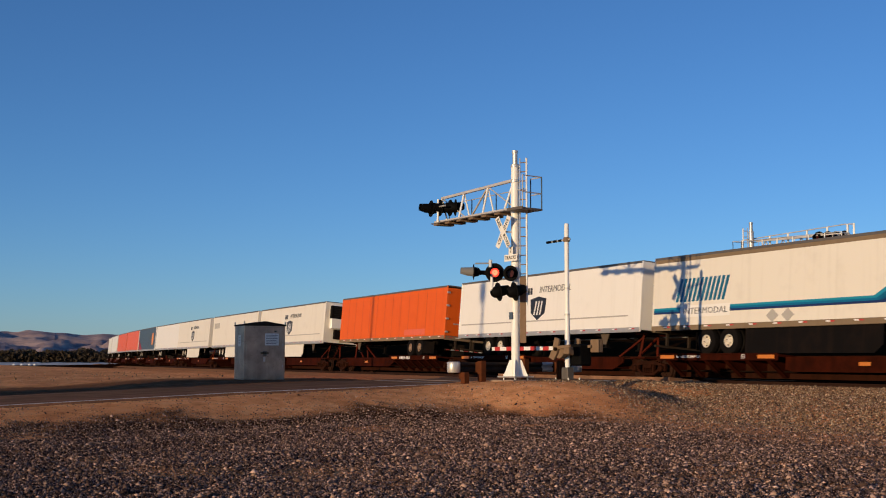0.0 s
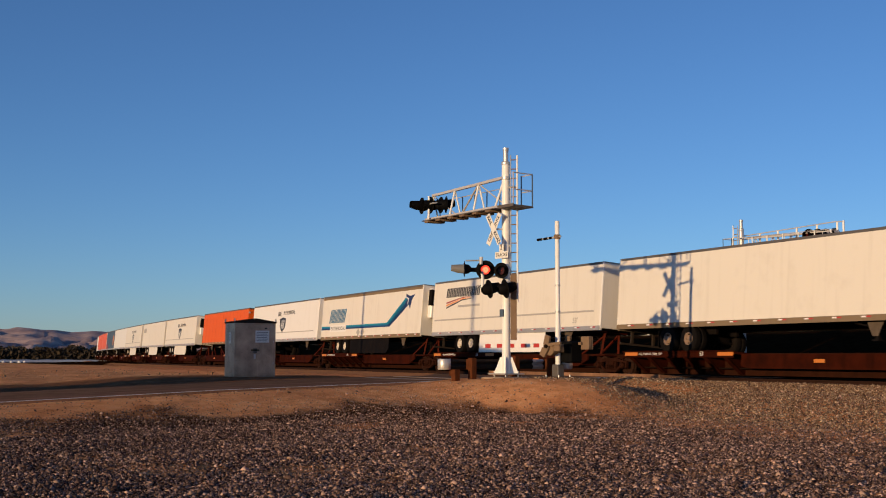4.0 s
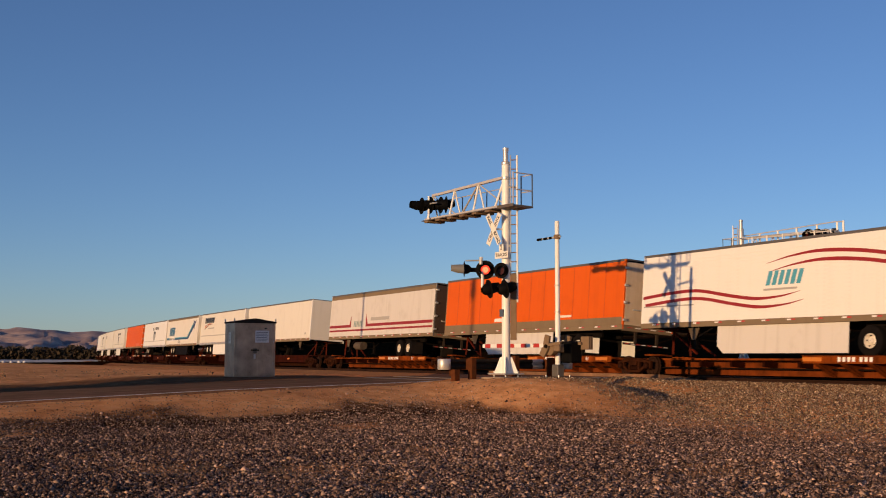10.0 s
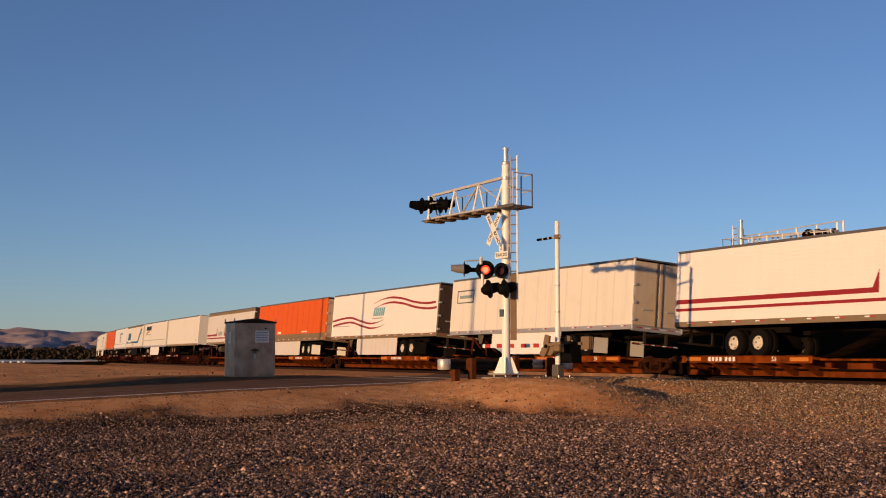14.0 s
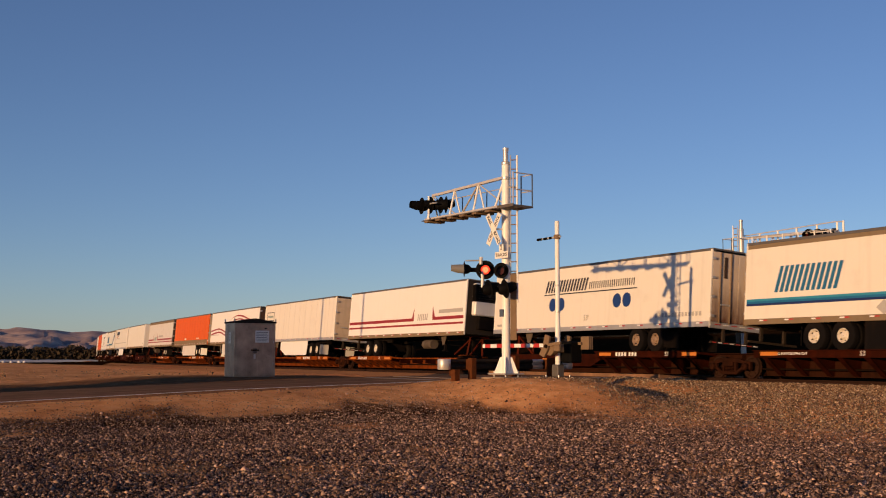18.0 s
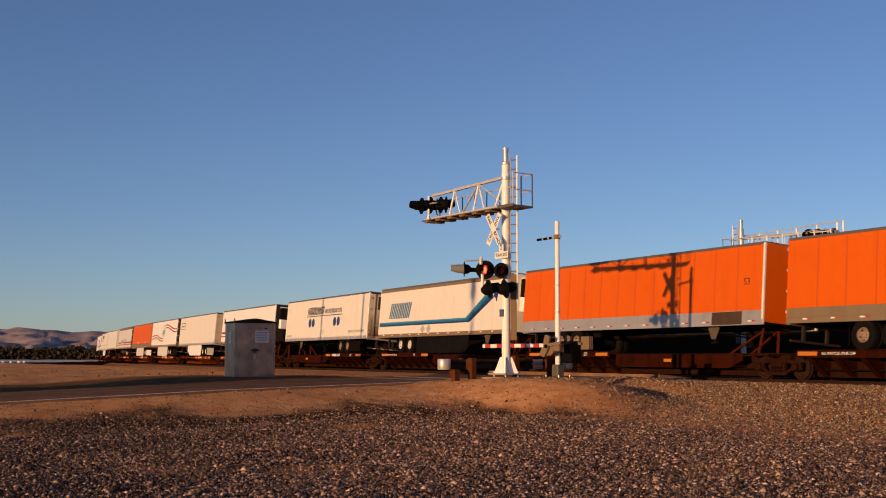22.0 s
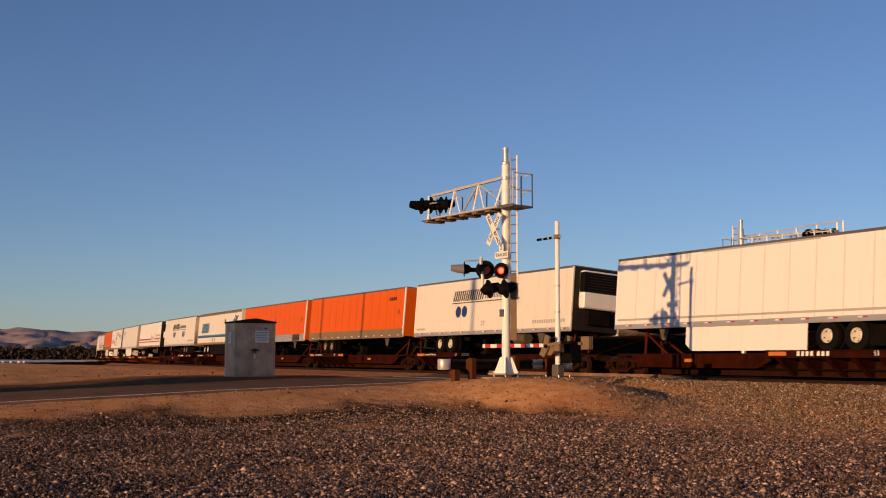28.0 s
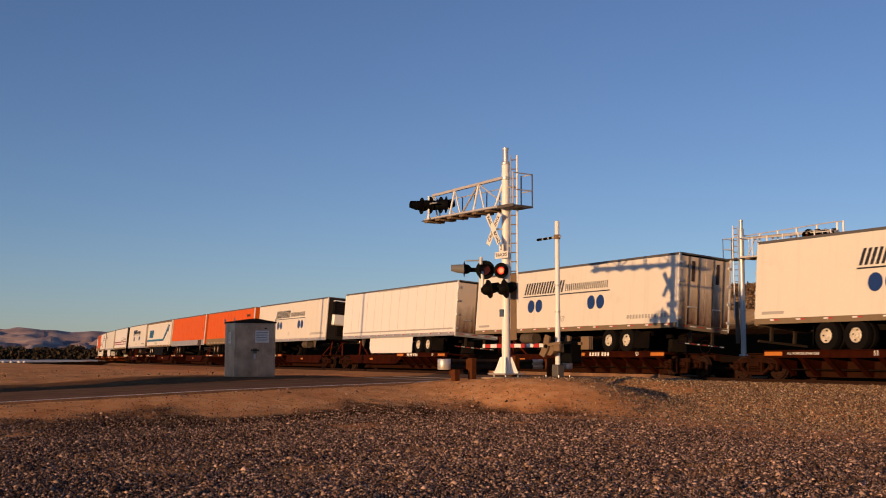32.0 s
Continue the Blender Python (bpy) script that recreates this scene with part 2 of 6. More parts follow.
HALF = 1.295


LINE_S = np.arange(-120.0, 700.0, 1.0)
LINE_A = K * LINE_S + 0.5 * 1.45e-6 * np.maximum(LINE_S - 60.0, 0) ** 2          # the curve tightens ahead
LINE_X = -np.concatenate([[0], np.cumsum(np.cos((LINE_A[1:] + LINE_A[:-1]) / 2))])
LINE_Y = np.concatenate([[0], np.cumsum(np.sin((LINE_A[1:] + LINE_A[:-1]) / 2))])
LINE_X, LINE_Y = LINE_X - LINE_X[120], LINE_Y - LINE_Y[120] + D


def on_track(s, off=0.0, up=0.0):
    """A point s metres along the line, off metres to the side (away from the eye is +) and up from the plane of the rails."""
    a, x, y = (float(np.interp(s, LINE_S, v)) for v in (LINE_A, LINE_X, LINE_Y))
    e = HALF + off
    side = e * math.cos(LEAN) + up * math.sin(LEAN)
    return Vector((x + math.sin(a) * side, y + math.cos(a) * side, EYE[2] - RAIL - e * math.sin(LEAN) + up * math.cos(LEAN)))


def on_line(s):
    """The pose of a rail vehicle at s: x ahead, y towards the eye, z up, leaning with the banked track."""
    a = float(np.interp(s, LINE_S, LINE_A))
    fwd = Vector((-math.cos(a), math.sin(a), 0))
    up = Vector((0, 0, math.cos(LEAN))) + Vector((math.sin(a), math.cos(a), 0)) * math.sin(LEAN)
    lat = up.cross(fwd)
    return Matrix.Translation(on_track(s)) @ Matrix((fwd, lat, up)).transposed().to_4x4()


# ---- ground ----
def road_edge(y):
    return -33.46 - 0.1414 * (y - 19.62)


ROAD_W = 7.4
MAST = (-31.44, 19.62)


def road_z(y):
    return np.interp(y, [-400, -60, -10, 0, 4.3, 10.6, 17.8, 20, 30, 45, 80, 150, 400], [0.0, 0.0, 0.05, 0.24, 0.39, 0.62, 0.79, 0.85, 0.86, 0.74, 0.5, 0.3, 0.3])


def track_dist(x, y):
    """Metres from the middle of the track, towards the eye."""
    r = 1 / K
    return np.hypot(x, y - D - r) - (r - HALF)


def ground_z(x, y):
    x, y = np.asarray(x, float), np.asarray(y, float)
    d = x - road_edge(y)
    east = smoothstep(-2, 3, d)
    base = 0.48 * (1 - east) + 0.04 * np.sin(x * 0.31 + 1) * np.sin(y * 0.27) + 0.02 * np.sin(x * 1.3 + y * 0.9)
    ramp = np.where(d > -ROAD_W / 2, 1 - smoothstep(0.6, 6.0, d), 1 - smoothstep(0.3, 9.0, -d - ROAD_W))
    z = base * (1 - ramp) + (road_z(y) - 0.05) * ramp
    q = track_dist(x, y)
    bed = np.where(q > 0, 1 - smoothstep(3.4, 10.0, q), 1 - smoothstep(3.4, 9.0, -q))
    z = np.maximum(z, z * (1 - bed) + 0.60 * bed)
    mound = np.hypot((x - MAST[0] - 0.8) / 1.5, (y - MAST[1] - 0.6))
    z = np.maximum(z, z + (0.93 - z) * (1 - smoothstep(1.0, 4.4, mound)))
    pad = np.hypot(x + 48.6, y - 16.6)
    z = np.maximum(z, z + (0.75 - z) * (1 - smoothstep(3.5, 9.0, pad)))
    hump = np.hypot((x + 31.2) / 2.6, (y - 25.6) / 1.3)
    z = z + 0.22 * (1 - smoothstep(0.2, 1.3, hump))
    on_road = (d < 0.25) & (d > -ROAD_W - 0.3)
    z = np.where(on_road & (np.abs(q) > 2.2), np.minimum(z, road_z(y) - 0.06), z)
    hill = np.interp(y, [36, 46, 53, 62, 84, 112], [0, 1.1, 2.65, 4.75, 8.1, 9.2]) * (1 - smoothstep(150, 210, y)) * smoothstep(-225, -150, x) * (1 - smoothstep(40, 110, x))
    z = z + hill * (1 + 0.05 * np.sin(x * 0.11) + 0.03 * np.sin(y * 0.23 + x * 0.3))
    return z


def gravel_at(x, y):
    """How much crushed gravel covers the ground, 0 to 1: the parking lot, with sandy patches."""
    wob = np.array([noise.fractal(Vector((a * 0.4, b * 0.4, 3)), 0.9, 2, 4) for a, b in zip(x, y)])
    bare = np.array([noise.fractal(Vector((a * 0.42, b * 0.42, 9)), 0.9, 2, 5) for a, b in zip(x, y)])
    d = x - road_edge(y)
    lot = smoothstep(2.8, 4.6, d + wob * 1.6) * (1 - smoothstep(13.4, 15.8, y + 0.17 * x + wob * 1.6))
    heap = np.hypot((x - MAST[0] - 0.8) / 1.5, y - MAST[1] - 0.6)          # bare sand on the mast's mound
    return lot * smoothstep(-0.62, -0.34, bare) * smoothstep(2.8, 4.0, heap + 0.5 * wob)


def axis(*spans):
    out = []
    for a, b, step in spans:
        out += list(np.arange(a, b, step))
    return np.array(out + [spans[-1][1]], float)


def ground_sheet():
    xs = axis((-4600, -1000, 300), (-1000, -250, 50), (-250, -80, 4), (-80, -46, 0.8), (-46, -6, 0.22), (-6, 30, 1.5), (30, 300, 15), (300, 1500, 200))
    ys = axis((-1500, -200, 200), (-200, -20, 12), (-20, 0, 1.0), (0, 31, 0.22), (31, 60, 1.2), (60, 220, 3), (220, 600, 30), (600, 4600, 400))
    gx, gy = np.meshgrid(xs, ys)
    gz = ground_z(gx, gy)
    rough = np.array([noise.fractal(Vector((a * 0.9, b * 0.9, 0.0)), 0.9, 2.1, 4) for a, b in zip(gx.ravel(), gy.ravel())]).reshape(gx.shape)
    near = (np.abs(gx + 26) < 24) & (np.abs(gy - 15) < 16)
    fine = np.zeros(gx.size)
    pick = near.ravel()
    fine[pick] = [noise.fractal(Vector((a * 2.6, b * 2.6, 4.0)), 0.7, 2.1, 3) for a, b in zip(gx.ravel()[pick], gy.ravel()[pick])]
    gz = gz + np.where(near, 0.018, 0.06) * rough * (np.hypot(gx, gy) < 300) + fine.reshape(gx.shape) * np.where(near, 0.016, 0.009)
    co = np.stack([gx, gy, gz], -1).reshape(-1, 3)
    nx, ny = len(xs), len(ys)
    i = (np.arange(ny - 1)[:, None] * nx + np.arange(nx - 1)[None, :]).ravel()
    quads = np.stack([i, i + 1, i + nx + 1, i + nx], -1)
    me = bpy.data.meshes.new("ground")
    me.from_pydata(co.tolist(), [], quads.tolist())
    for f in me.polygons:
        f.use_smooth = True
    near = (np.abs(co[:, 0] + 22) < 26) & (np.abs(co[:, 1] - 10) < 24)
    mask = np.zeros(len(co))
    mask[near] = gravel_at(co[near, 0], co[near, 1])
    me.attributes.new("gravel", "FLOAT", "POINT").data.foreach_set("value", mask.astype(np.float32))
    return me


def ground_material():
    m, n, l, p = nodes_of("desert_ground")
    geo = n.new("ShaderNodeNewGeometry")
    sep = n.new("ShaderNodeSeparateXYZ")
    l.new(geo.outputs["Position"], sep.inputs[0])

    def calc(op, a, b=0.0, c=0.0):
        k = n.new("ShaderNodeMath")
        k.operation = op
        for s, v in zip(k.inputs, (a, b, c)):
            if isinstance(v, bpy.types.NodeSocket):
                l.new(v, s)
            else:
                s.default_value = v
        return k.outputs[0]

    def step(v, a, b):
        k = n.new("ShaderNodeMapRange")
        k.interpolation_type = "SMOOTHSTEP"
        l.new(v, k.inputs[0])
        k.inputs[1].default_value, k.inputs[2].default_value = a, b
        return k.outputs[0]

    x, y = sep.outputs[0], sep.outputs[1]
    edge = noise_node(n, l, 0.55, 5)
    wob = calc("MULTIPLY", calc("SUBTRACT", edge.outputs[0], 0.5), 5.0)
    at = n.new("ShaderNodeAttribute")
    at.attribute_name = "gravel"
    lot = at.outputs["Fac"]
    # sand
    big, mid, fine = noise_node(n, l, 0.25, 6), noise_node(n, l, 2.2, 7), noise_node(n, l, 40, 6, 0.7)
    sand = ramp_node(n, l, mid.outputs[0], [(0.25, (0.54, 0.220, 0.082)), (0.5, (0.84, 0.385, 0.152)), (0.8, (0.92, 0.53, 0.26))]).outputs[0]
    sand = mix_node(n, l, ramp_node(n, l, big.outputs[0], [(0.42, (0, 0, 0)), (0.62, (0.5, 0.5, 0.5))]).outputs[0], sand, (0.50, 0.175, 0.058))
    sand = mix_node(n, l, 0.35, sand, fine.outputs[1], "OVERLAY")
    # crushed stone between the loose stones, its colour darkened for the shade in the gaps
    vor = n.new("ShaderNodeTexVoronoi")
    vor.inputs["Scale"].default_value = 26
    l.new(geo.outputs["Position"], vor.inputs["Vector"])
    grav = mix_node(n, l, 0.5, ramp_node(n, l, mid.outputs[0], [(0.3, (0.018, 0.010, 0.007)), (0.55, (0.062, 0.030, 0.017)), (0.8, (0.20, 0.095, 0.046))]).outputs[0], vor.outputs["Color"], "SOFT_LIGHT")
    # red fines show between the stones towards the track
    across = calc("ADD", calc("MULTIPLY", x, 0.482), calc("ADD", calc("MULTIPLY", y, 0.876), wob))
    grav = mix_node(n, l, calc("MULTIPLY", step(across, -4.0, 5.0), 0.55), grav, ramp_node(n, l, mid.outputs[0], [(0.35, (0.06, 0.023, 0.012)), (0.7, (0.42, 0.165, 0.075))]).outputs[0])
    col = mix_node(n, l, calc("POWER", lot, 2.0), sand, grav)
    # reddish fines near the track
    r = 1 / K
    q = calc("SUBTRACT", calc("SQRT", calc("ADD", calc("MULTIPLY", x, x), calc("POWER", calc("SUBTRACT", y, D + r), 2.0))), r - HALF)
    aq = calc("ABSOLUTE", calc("ADD", q, calc("MULTIPLY", wob, 0.4)))
    bed = calc("SUBTRACT", 1.0, step(aq, 5.0, 8.5))
    bedcol = ramp_node(n, l, mid.outputs[0], [(0.3, (0.25, 0.095, 0.042)), (0.7, (0.50, 0.22, 0.098))]).outputs[0]
    col = mix_node(n, l, calc("MULTIPLY", bed, 0.7), col, bedcol)
    # the train's shade beyond the track, put into the ground colour as near-black
    train_shade = calc("MULTIPLY", step(y, 31.5, 33.0), 0.985)
    col = mix_node(n, l, train_shade, col, ramp_node(n, l, mid.outputs[0], [(0.3, (0.005, 0.0025, 0.0013)), (0.7, (0.013, 0.0065, 0.003))]).outputs[0])
    # strip past the road's far edge, coloured dark to deepen the shadow lying there
    off_road = calc("SUBTRACT", calc("SUBTRACT", -33.46 - ROAD_W, calc("MULTIPLY", calc("SUBTRACT", y, 19.62), 0.1414)), x)
    dirt_shade = calc("MULTIPLY", step(off_road, -0.5, 0.5), calc("SUBTRACT", 1.0, step(calc("ADD", off_road, calc("MULTIPLY", wob, 0.5)), 8.0, 12.0)))
    dirt_shade = calc("MULTIPLY", calc("MULTIPLY", dirt_shade, calc("SUBTRACT", 1.0, step(y, 22.0, 25.0))), 0.9)
    col = mix_node(n, l, dirt_shade, col, ramp_node(n, l, mid.outputs[0], [(0.3, (0.09, 0.045, 0.026)), (0.7, (0.20, 0.10, 0.055))]).outputs[0])
    far = step(calc("ADD", y, wob), 54, 59)
    col = mix_node(n, l, far, col, ramp_node(n, l, mid.outputs[0], [(0.3, (0.50, 0.29, 0.125)), (0.7, (0.74, 0.48, 0.24))]).outputs[0])
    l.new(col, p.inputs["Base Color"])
    p.inputs["Roughness"].default_value, p.inputs["Specular IOR Level"].default_value = 0.95, 0.0
    h = calc("ADD", calc("MULTIPLY", fine.outputs[0], 0.7), calc("ADD", calc("MULTIPLY", mid.outputs[0], 0.45), calc("MULTIPLY", vor.outputs["Distance"], calc("MULTIPLY", lot, -0.6))))
    bump_node(n, l, p, h, 0.9, 0.05)
    return m


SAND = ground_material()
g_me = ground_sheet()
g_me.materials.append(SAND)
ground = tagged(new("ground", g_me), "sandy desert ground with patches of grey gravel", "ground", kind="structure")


def asphalt():
    m, n, l, p = nodes_of("worn_asphalt")
    fine, mid = noise_node(n, l, 60, 5, 0.7), noise_node(n, l, 1.1, 6)
    dusty = ramp_node(n, l, mid.outputs[0], [(0.3, (0.20, 0.105, 0.060)), (0.7, (0.32, 0.17, 0.095))]).outputs[0]
    lane = noise_node(n, l, 0.8, 4, 0.6, stretch=(1.2, 0.05, 1))
    col = mix_node(n, l, ramp_node(n, l, lane.outputs[0], [(0.42, (0, 0, 0)), (0.66, (0.7, 0.7, 0.7))]).outputs[0], dusty, (0.105, 0.064, 0.041))
    col = mix_node(n, l, 0.3, col, fine.outputs[1], "OVERLAY")
    l.new(col, p.inputs["Base Color"])
    p.inputs["Roughness"].default_value, p.inputs["Specular IOR Level"].default_value = 0.9, 0.0
    bump_node(n, l, p, fine.outputs[0], 0.5, 0.008)
    return m


def strip(name, x0, x1, ys, lift, thick, mat):
    """A slab along the road between two offsets from its edge."""
    bm = bmesh.new()
    rows = []
    for y in ys:
        z = float(road_z(y)) + lift
        e = road_edge(y)
        rows.append([bm.verts.new((e + o, y, zz)) for o, zz in ((x0, z), (x1, z), (x1, z - thick), (x0, z - thick))])
    for a, b in zip(rows, rows[1:]):
        for i in range(4):
            j = (i + 1) % 4
            bm.faces.new((a[i], a[j], b[j], b[i]))
    bm.faces.new(rows[0])
    bm.faces.new(rows[-1][::-1])
    return finish(name, bm, mat)


ASPH = asphalt()
road_ys = list(np.arange(-60, 27.3, 1.5)) + [27.3]
road = tagged(new("road", strip("road", -ROAD_W, 0, road_ys, 0.0, 0.3, ASPH)), "worn dusty asphalt road rising to the crossing", "road", kind="structure")
tagged(new("road_far", strip("road_far", -6.6, 0, list(np.arange(32.9, 140, 3.0)), 0.0, 0.3, ASPH)), "worn asphalt road beyond the track", "road", kind="structure")
STOPL = worn("worn_off_road_paint", (0.22, 0.16, 0.115), dirt_shade=(0.15, 0.09, 0.055), amount=0.7, rough=0.85, scale=2, streaks=False)
LINE = worn("dirty_white_road_paint", (0.78, 0.74, 0.68), dirt_shade=(0.3, 0.22, 0.16), amount=0.4, rough=0.8, scale=2, streaks=False)
child("edge_line", strip("edge_line", -0.32, -0.18, road_ys, 0.006, 0.02, LINE), road, "faded white edge line")
for a in (0.0, 1.3):
    child("stop_line", strip("stop_line", -6.6, -0.6, [18.6 + a, 18.9 + a], 0.006, 0.02, STOPL), road, "faded white stop line")
# ---- track ----
def sweep(profile, ss):
    bm = bmesh.new()
    rows = [[bm.verts.new(on_track(s, o, u)) for o, u in profile] for s in ss]
    k = len(profile)
    for a, b in zip(rows, rows[1:]):
        for i in range(k):
            bm.faces.new((a[i], a[(i + 1) % k], b[(i + 1) % k], b[i]))
    bm.faces.new(rows[0])
    bm.faces.new(rows[-1][::-1])
    return bm


def stone_material(name, a, b, c, drift=False):
    m, n, l, p = nodes_of(name)
    geo = n.new("ShaderNodeNewGeometry")
    col = ramp_node(n, l, geo.outputs["Random Per Island"], [(0.0, a), (0.55, b), (0.93, c), (1.0, tuple(min(1, 1.7 * v) for v in c))]).outputs[0]
    if drift:                                    # tint: 0.6 at the view's left, full and warmer at its right
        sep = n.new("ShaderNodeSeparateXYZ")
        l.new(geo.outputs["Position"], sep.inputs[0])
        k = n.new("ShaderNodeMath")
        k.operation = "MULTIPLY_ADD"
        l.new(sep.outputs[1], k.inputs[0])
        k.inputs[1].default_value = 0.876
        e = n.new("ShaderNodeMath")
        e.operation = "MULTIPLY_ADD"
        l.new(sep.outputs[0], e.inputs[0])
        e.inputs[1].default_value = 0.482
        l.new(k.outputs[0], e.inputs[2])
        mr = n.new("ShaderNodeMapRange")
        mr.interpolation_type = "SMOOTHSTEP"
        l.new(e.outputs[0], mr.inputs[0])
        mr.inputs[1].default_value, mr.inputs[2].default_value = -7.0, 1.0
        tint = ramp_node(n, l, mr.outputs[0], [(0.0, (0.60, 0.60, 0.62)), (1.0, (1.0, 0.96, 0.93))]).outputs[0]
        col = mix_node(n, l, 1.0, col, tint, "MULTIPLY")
    fine = noise_node(n, l, 60, 4)
    l.new(mix_node(n, l, 0.3, col, fine.outputs[1], "OVERLAY"), p.inputs["Base Color"])
    p.inputs["Roughness"].default_value, p.inputs["Specular IOR Level"].default_value = 0.85, 0.05
    return m


# the bed under the rails is far darker than its shoulders
BALLAST = worn("dark_ballast", (0.085, 0.042, 0.022), dirt_shade=(0.04, 0.02, 0.011), amount=0.6, rough=0.95, scale=6, streaks=False, relief=0.02, shine=0.0)
SHOULDER = worn("pale_ballast_fines", (0.36, 0.175, 0.082), dirt_shade=(0.20, 0.09, 0.042), amount=0.6, rough=0.95, scale=6, streaks=False, relief=0.02, shine=0.0)
line = list(np.arange(-60, 420, 6.0))
track = thing("railway_track", "banked railway track on a low ballast bed", "railway track", kind="structure")
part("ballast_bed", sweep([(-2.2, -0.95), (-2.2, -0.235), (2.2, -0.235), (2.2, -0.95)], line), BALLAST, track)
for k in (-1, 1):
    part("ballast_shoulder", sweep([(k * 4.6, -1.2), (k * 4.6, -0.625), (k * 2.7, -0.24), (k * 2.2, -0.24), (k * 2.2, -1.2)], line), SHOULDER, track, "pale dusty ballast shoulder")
for o in (-0.755, 0.755):
    part("rail", sweep([(o - 0.07, -0.17), (o - 0.07, -0.15), (o - 0.012, -0.13), (o - 0.012, -0.045), (o - 0.036, -0.035), (o - 0.036, 0),
                        (o + 0.036, 0), (o + 0.036, -0.035), (o + 0.012, -0.045), (o + 0.012, -0.13), (o + 0.07, -0.15), (o + 0.07, -0.17)], line), STEEL, track)
tie_me = finish("tie", box(bmesh.new(), -0.11, 0.11, -1.3, 1.3, -0.33, -0.175), TIE, bevel=0.012)
for i in range(190):
    child("tie", tie_me, track, m=on_line(4 + i * 0.52) @ pose(0, random.uniform(-0.04, 0.04), random.uniform(-0.012, 0.004), 0, 0, random.uniform(-1, 1)))
for o0, o1 in ((-0.68, 0.68), (-2.3, -0.84), (0.84, 2.3)):
    for k in range(5):
        a = on_track(39.0, 0)
        part("crossing_panel", sweep([(o0, -0.25), (o0, -0.012), (o1, -0.012), (o1, -0.25)], [34.3 + k * 2.62, 34.3 + k * 2.62 + 2.6]), ASPH, track, "asphalt crossing panel")


# ---- the train ----
LONG = 16.15                       # a trailer's length
Z0, Z1 = 1.863, 4.805              # lower edge and roof over the rails
LOW, HIGH = 0.735, 0.925          # decks of the rust orange and of the dark red cars
DECK = HIGH
SPEED = ((0, 9.287), (4, 9.07), (8, 8.861), (12, 8.64), (16, 8.375), (20, 8.106), (24, 7.883), (28, 7.72), (32, 7.584))


def travelled(t):
    """Metres that the train has gone after t seconds; it slows down steadily."""
    s = 0.0
    for (t0, v0), (t1, v1) in zip(SPEED, SPEED[1:]):
        u = min(max(t, t0), t1) - t0
        s += v0 * u + 0.5 * (v1 - v0) / (t1 - t0) * u * u
    return s


SIDE = Matrix(((-1, 0, 0, 0), (0, 0, 1, 0), (0, 1, 0, 0), (0, 0, 0, 1)))   # lettering on the side that faces the eye


def at_side(back, up, lift=0.0):
    """A pose on the visible side: metres behind the front edge, and up from the lower edge."""
    return Matrix.Translation((LONG / 2 - back, HALF + 0.013 + lift, Z0 + up)) @ SIDE


def side_plate(name, outline, mat, parent, label="", lift=0.010):
    """A flat decal on the visible side: outline of (metres behind the front edge, metres up)."""
    bm = slab(bmesh.new(), [(LONG / 2 - b, Z0 + u) for b, u in outline], HALF + 0.002, HALF + 0.002 + lift)
    return part(name, bm, mat, parent, label)


def rect(b0, b1, u0, u1):
    return [(b0, u0), (b1, u0), (b1, u1), (b0, u1)]


def blocks(name, b0, b1, u0, u1, count, mat, parent, slant=0.0, fill=0.78, rise=0.0, label=""):
    """A row of upright or slanted blocks that stands for a company's lettering."""
    w = (b1 - b0) / count
    sh = slant * (u1 - u0)
    for i in range(count):
        a = b0 + i * w
        c = a + w * fill
        side_plate(name, [(a, u0), (c, u0), (c + sh, u1 + (rise if i == 0 else 0)), (a + sh, u1 + (rise if i == 0 else 0))], mat, parent, label)


def wheel_mesh(rim):
    if not rim:
        return finish("tyre", lathe(bmesh.new(), [(0.25, -0.27), (0.44, -0.28), (0.49, -0.25), (0.505, -0.20), (0.505, -0.06), (0.47, -0.02), (0.47, 0.02), (0.505, 0.06), (0.505, 0.20), (0.49, 0.25), (0.44, 0.28), (0.25, 0.27)], 28, ring=True), RUBBER, smooth=True)


def rim_mesh(mat):
    bm = lathe(bmesh.new(), [(0.30, 0.10), (0.30, 0.262), (0.275, 0.268), (0.25, 0.21), (0.20, 0.15), (0.135, 0.15), (0.13, 0.24), (0.10, 0.262), (0.02, 0.265)], 28)
    for i in range(10):
        a = 2 * math.pi * i / 10
        rod(bm, (0.17 * math.cos(a), 0.17 * math.sin(a), 0.15), (0.17 * math.cos(a), 0.17 * math.sin(a), 0.185), 0.016, seg=6)
    for i in range(5):
        a = 2 * math.pi * (i + 0.5) / 5
        before = len(bm.faces)
        rod(bm, (0.222 * math.cos(a), 0.222 * math.sin(a), 0.165), (0.222 * math.cos(a), 0.222 * math.sin(a), 0.200), 0.036, seg=8)
        bm.faces.ensure_lookup_table()
        for f in bm.faces[before:]:
            f.material_index = 1                     # solid black studs: the hand holes' dark is only coloured on
    me = finish("rim", bm, mat, smooth=True)
    me.materials.append(BLACK)
    return me


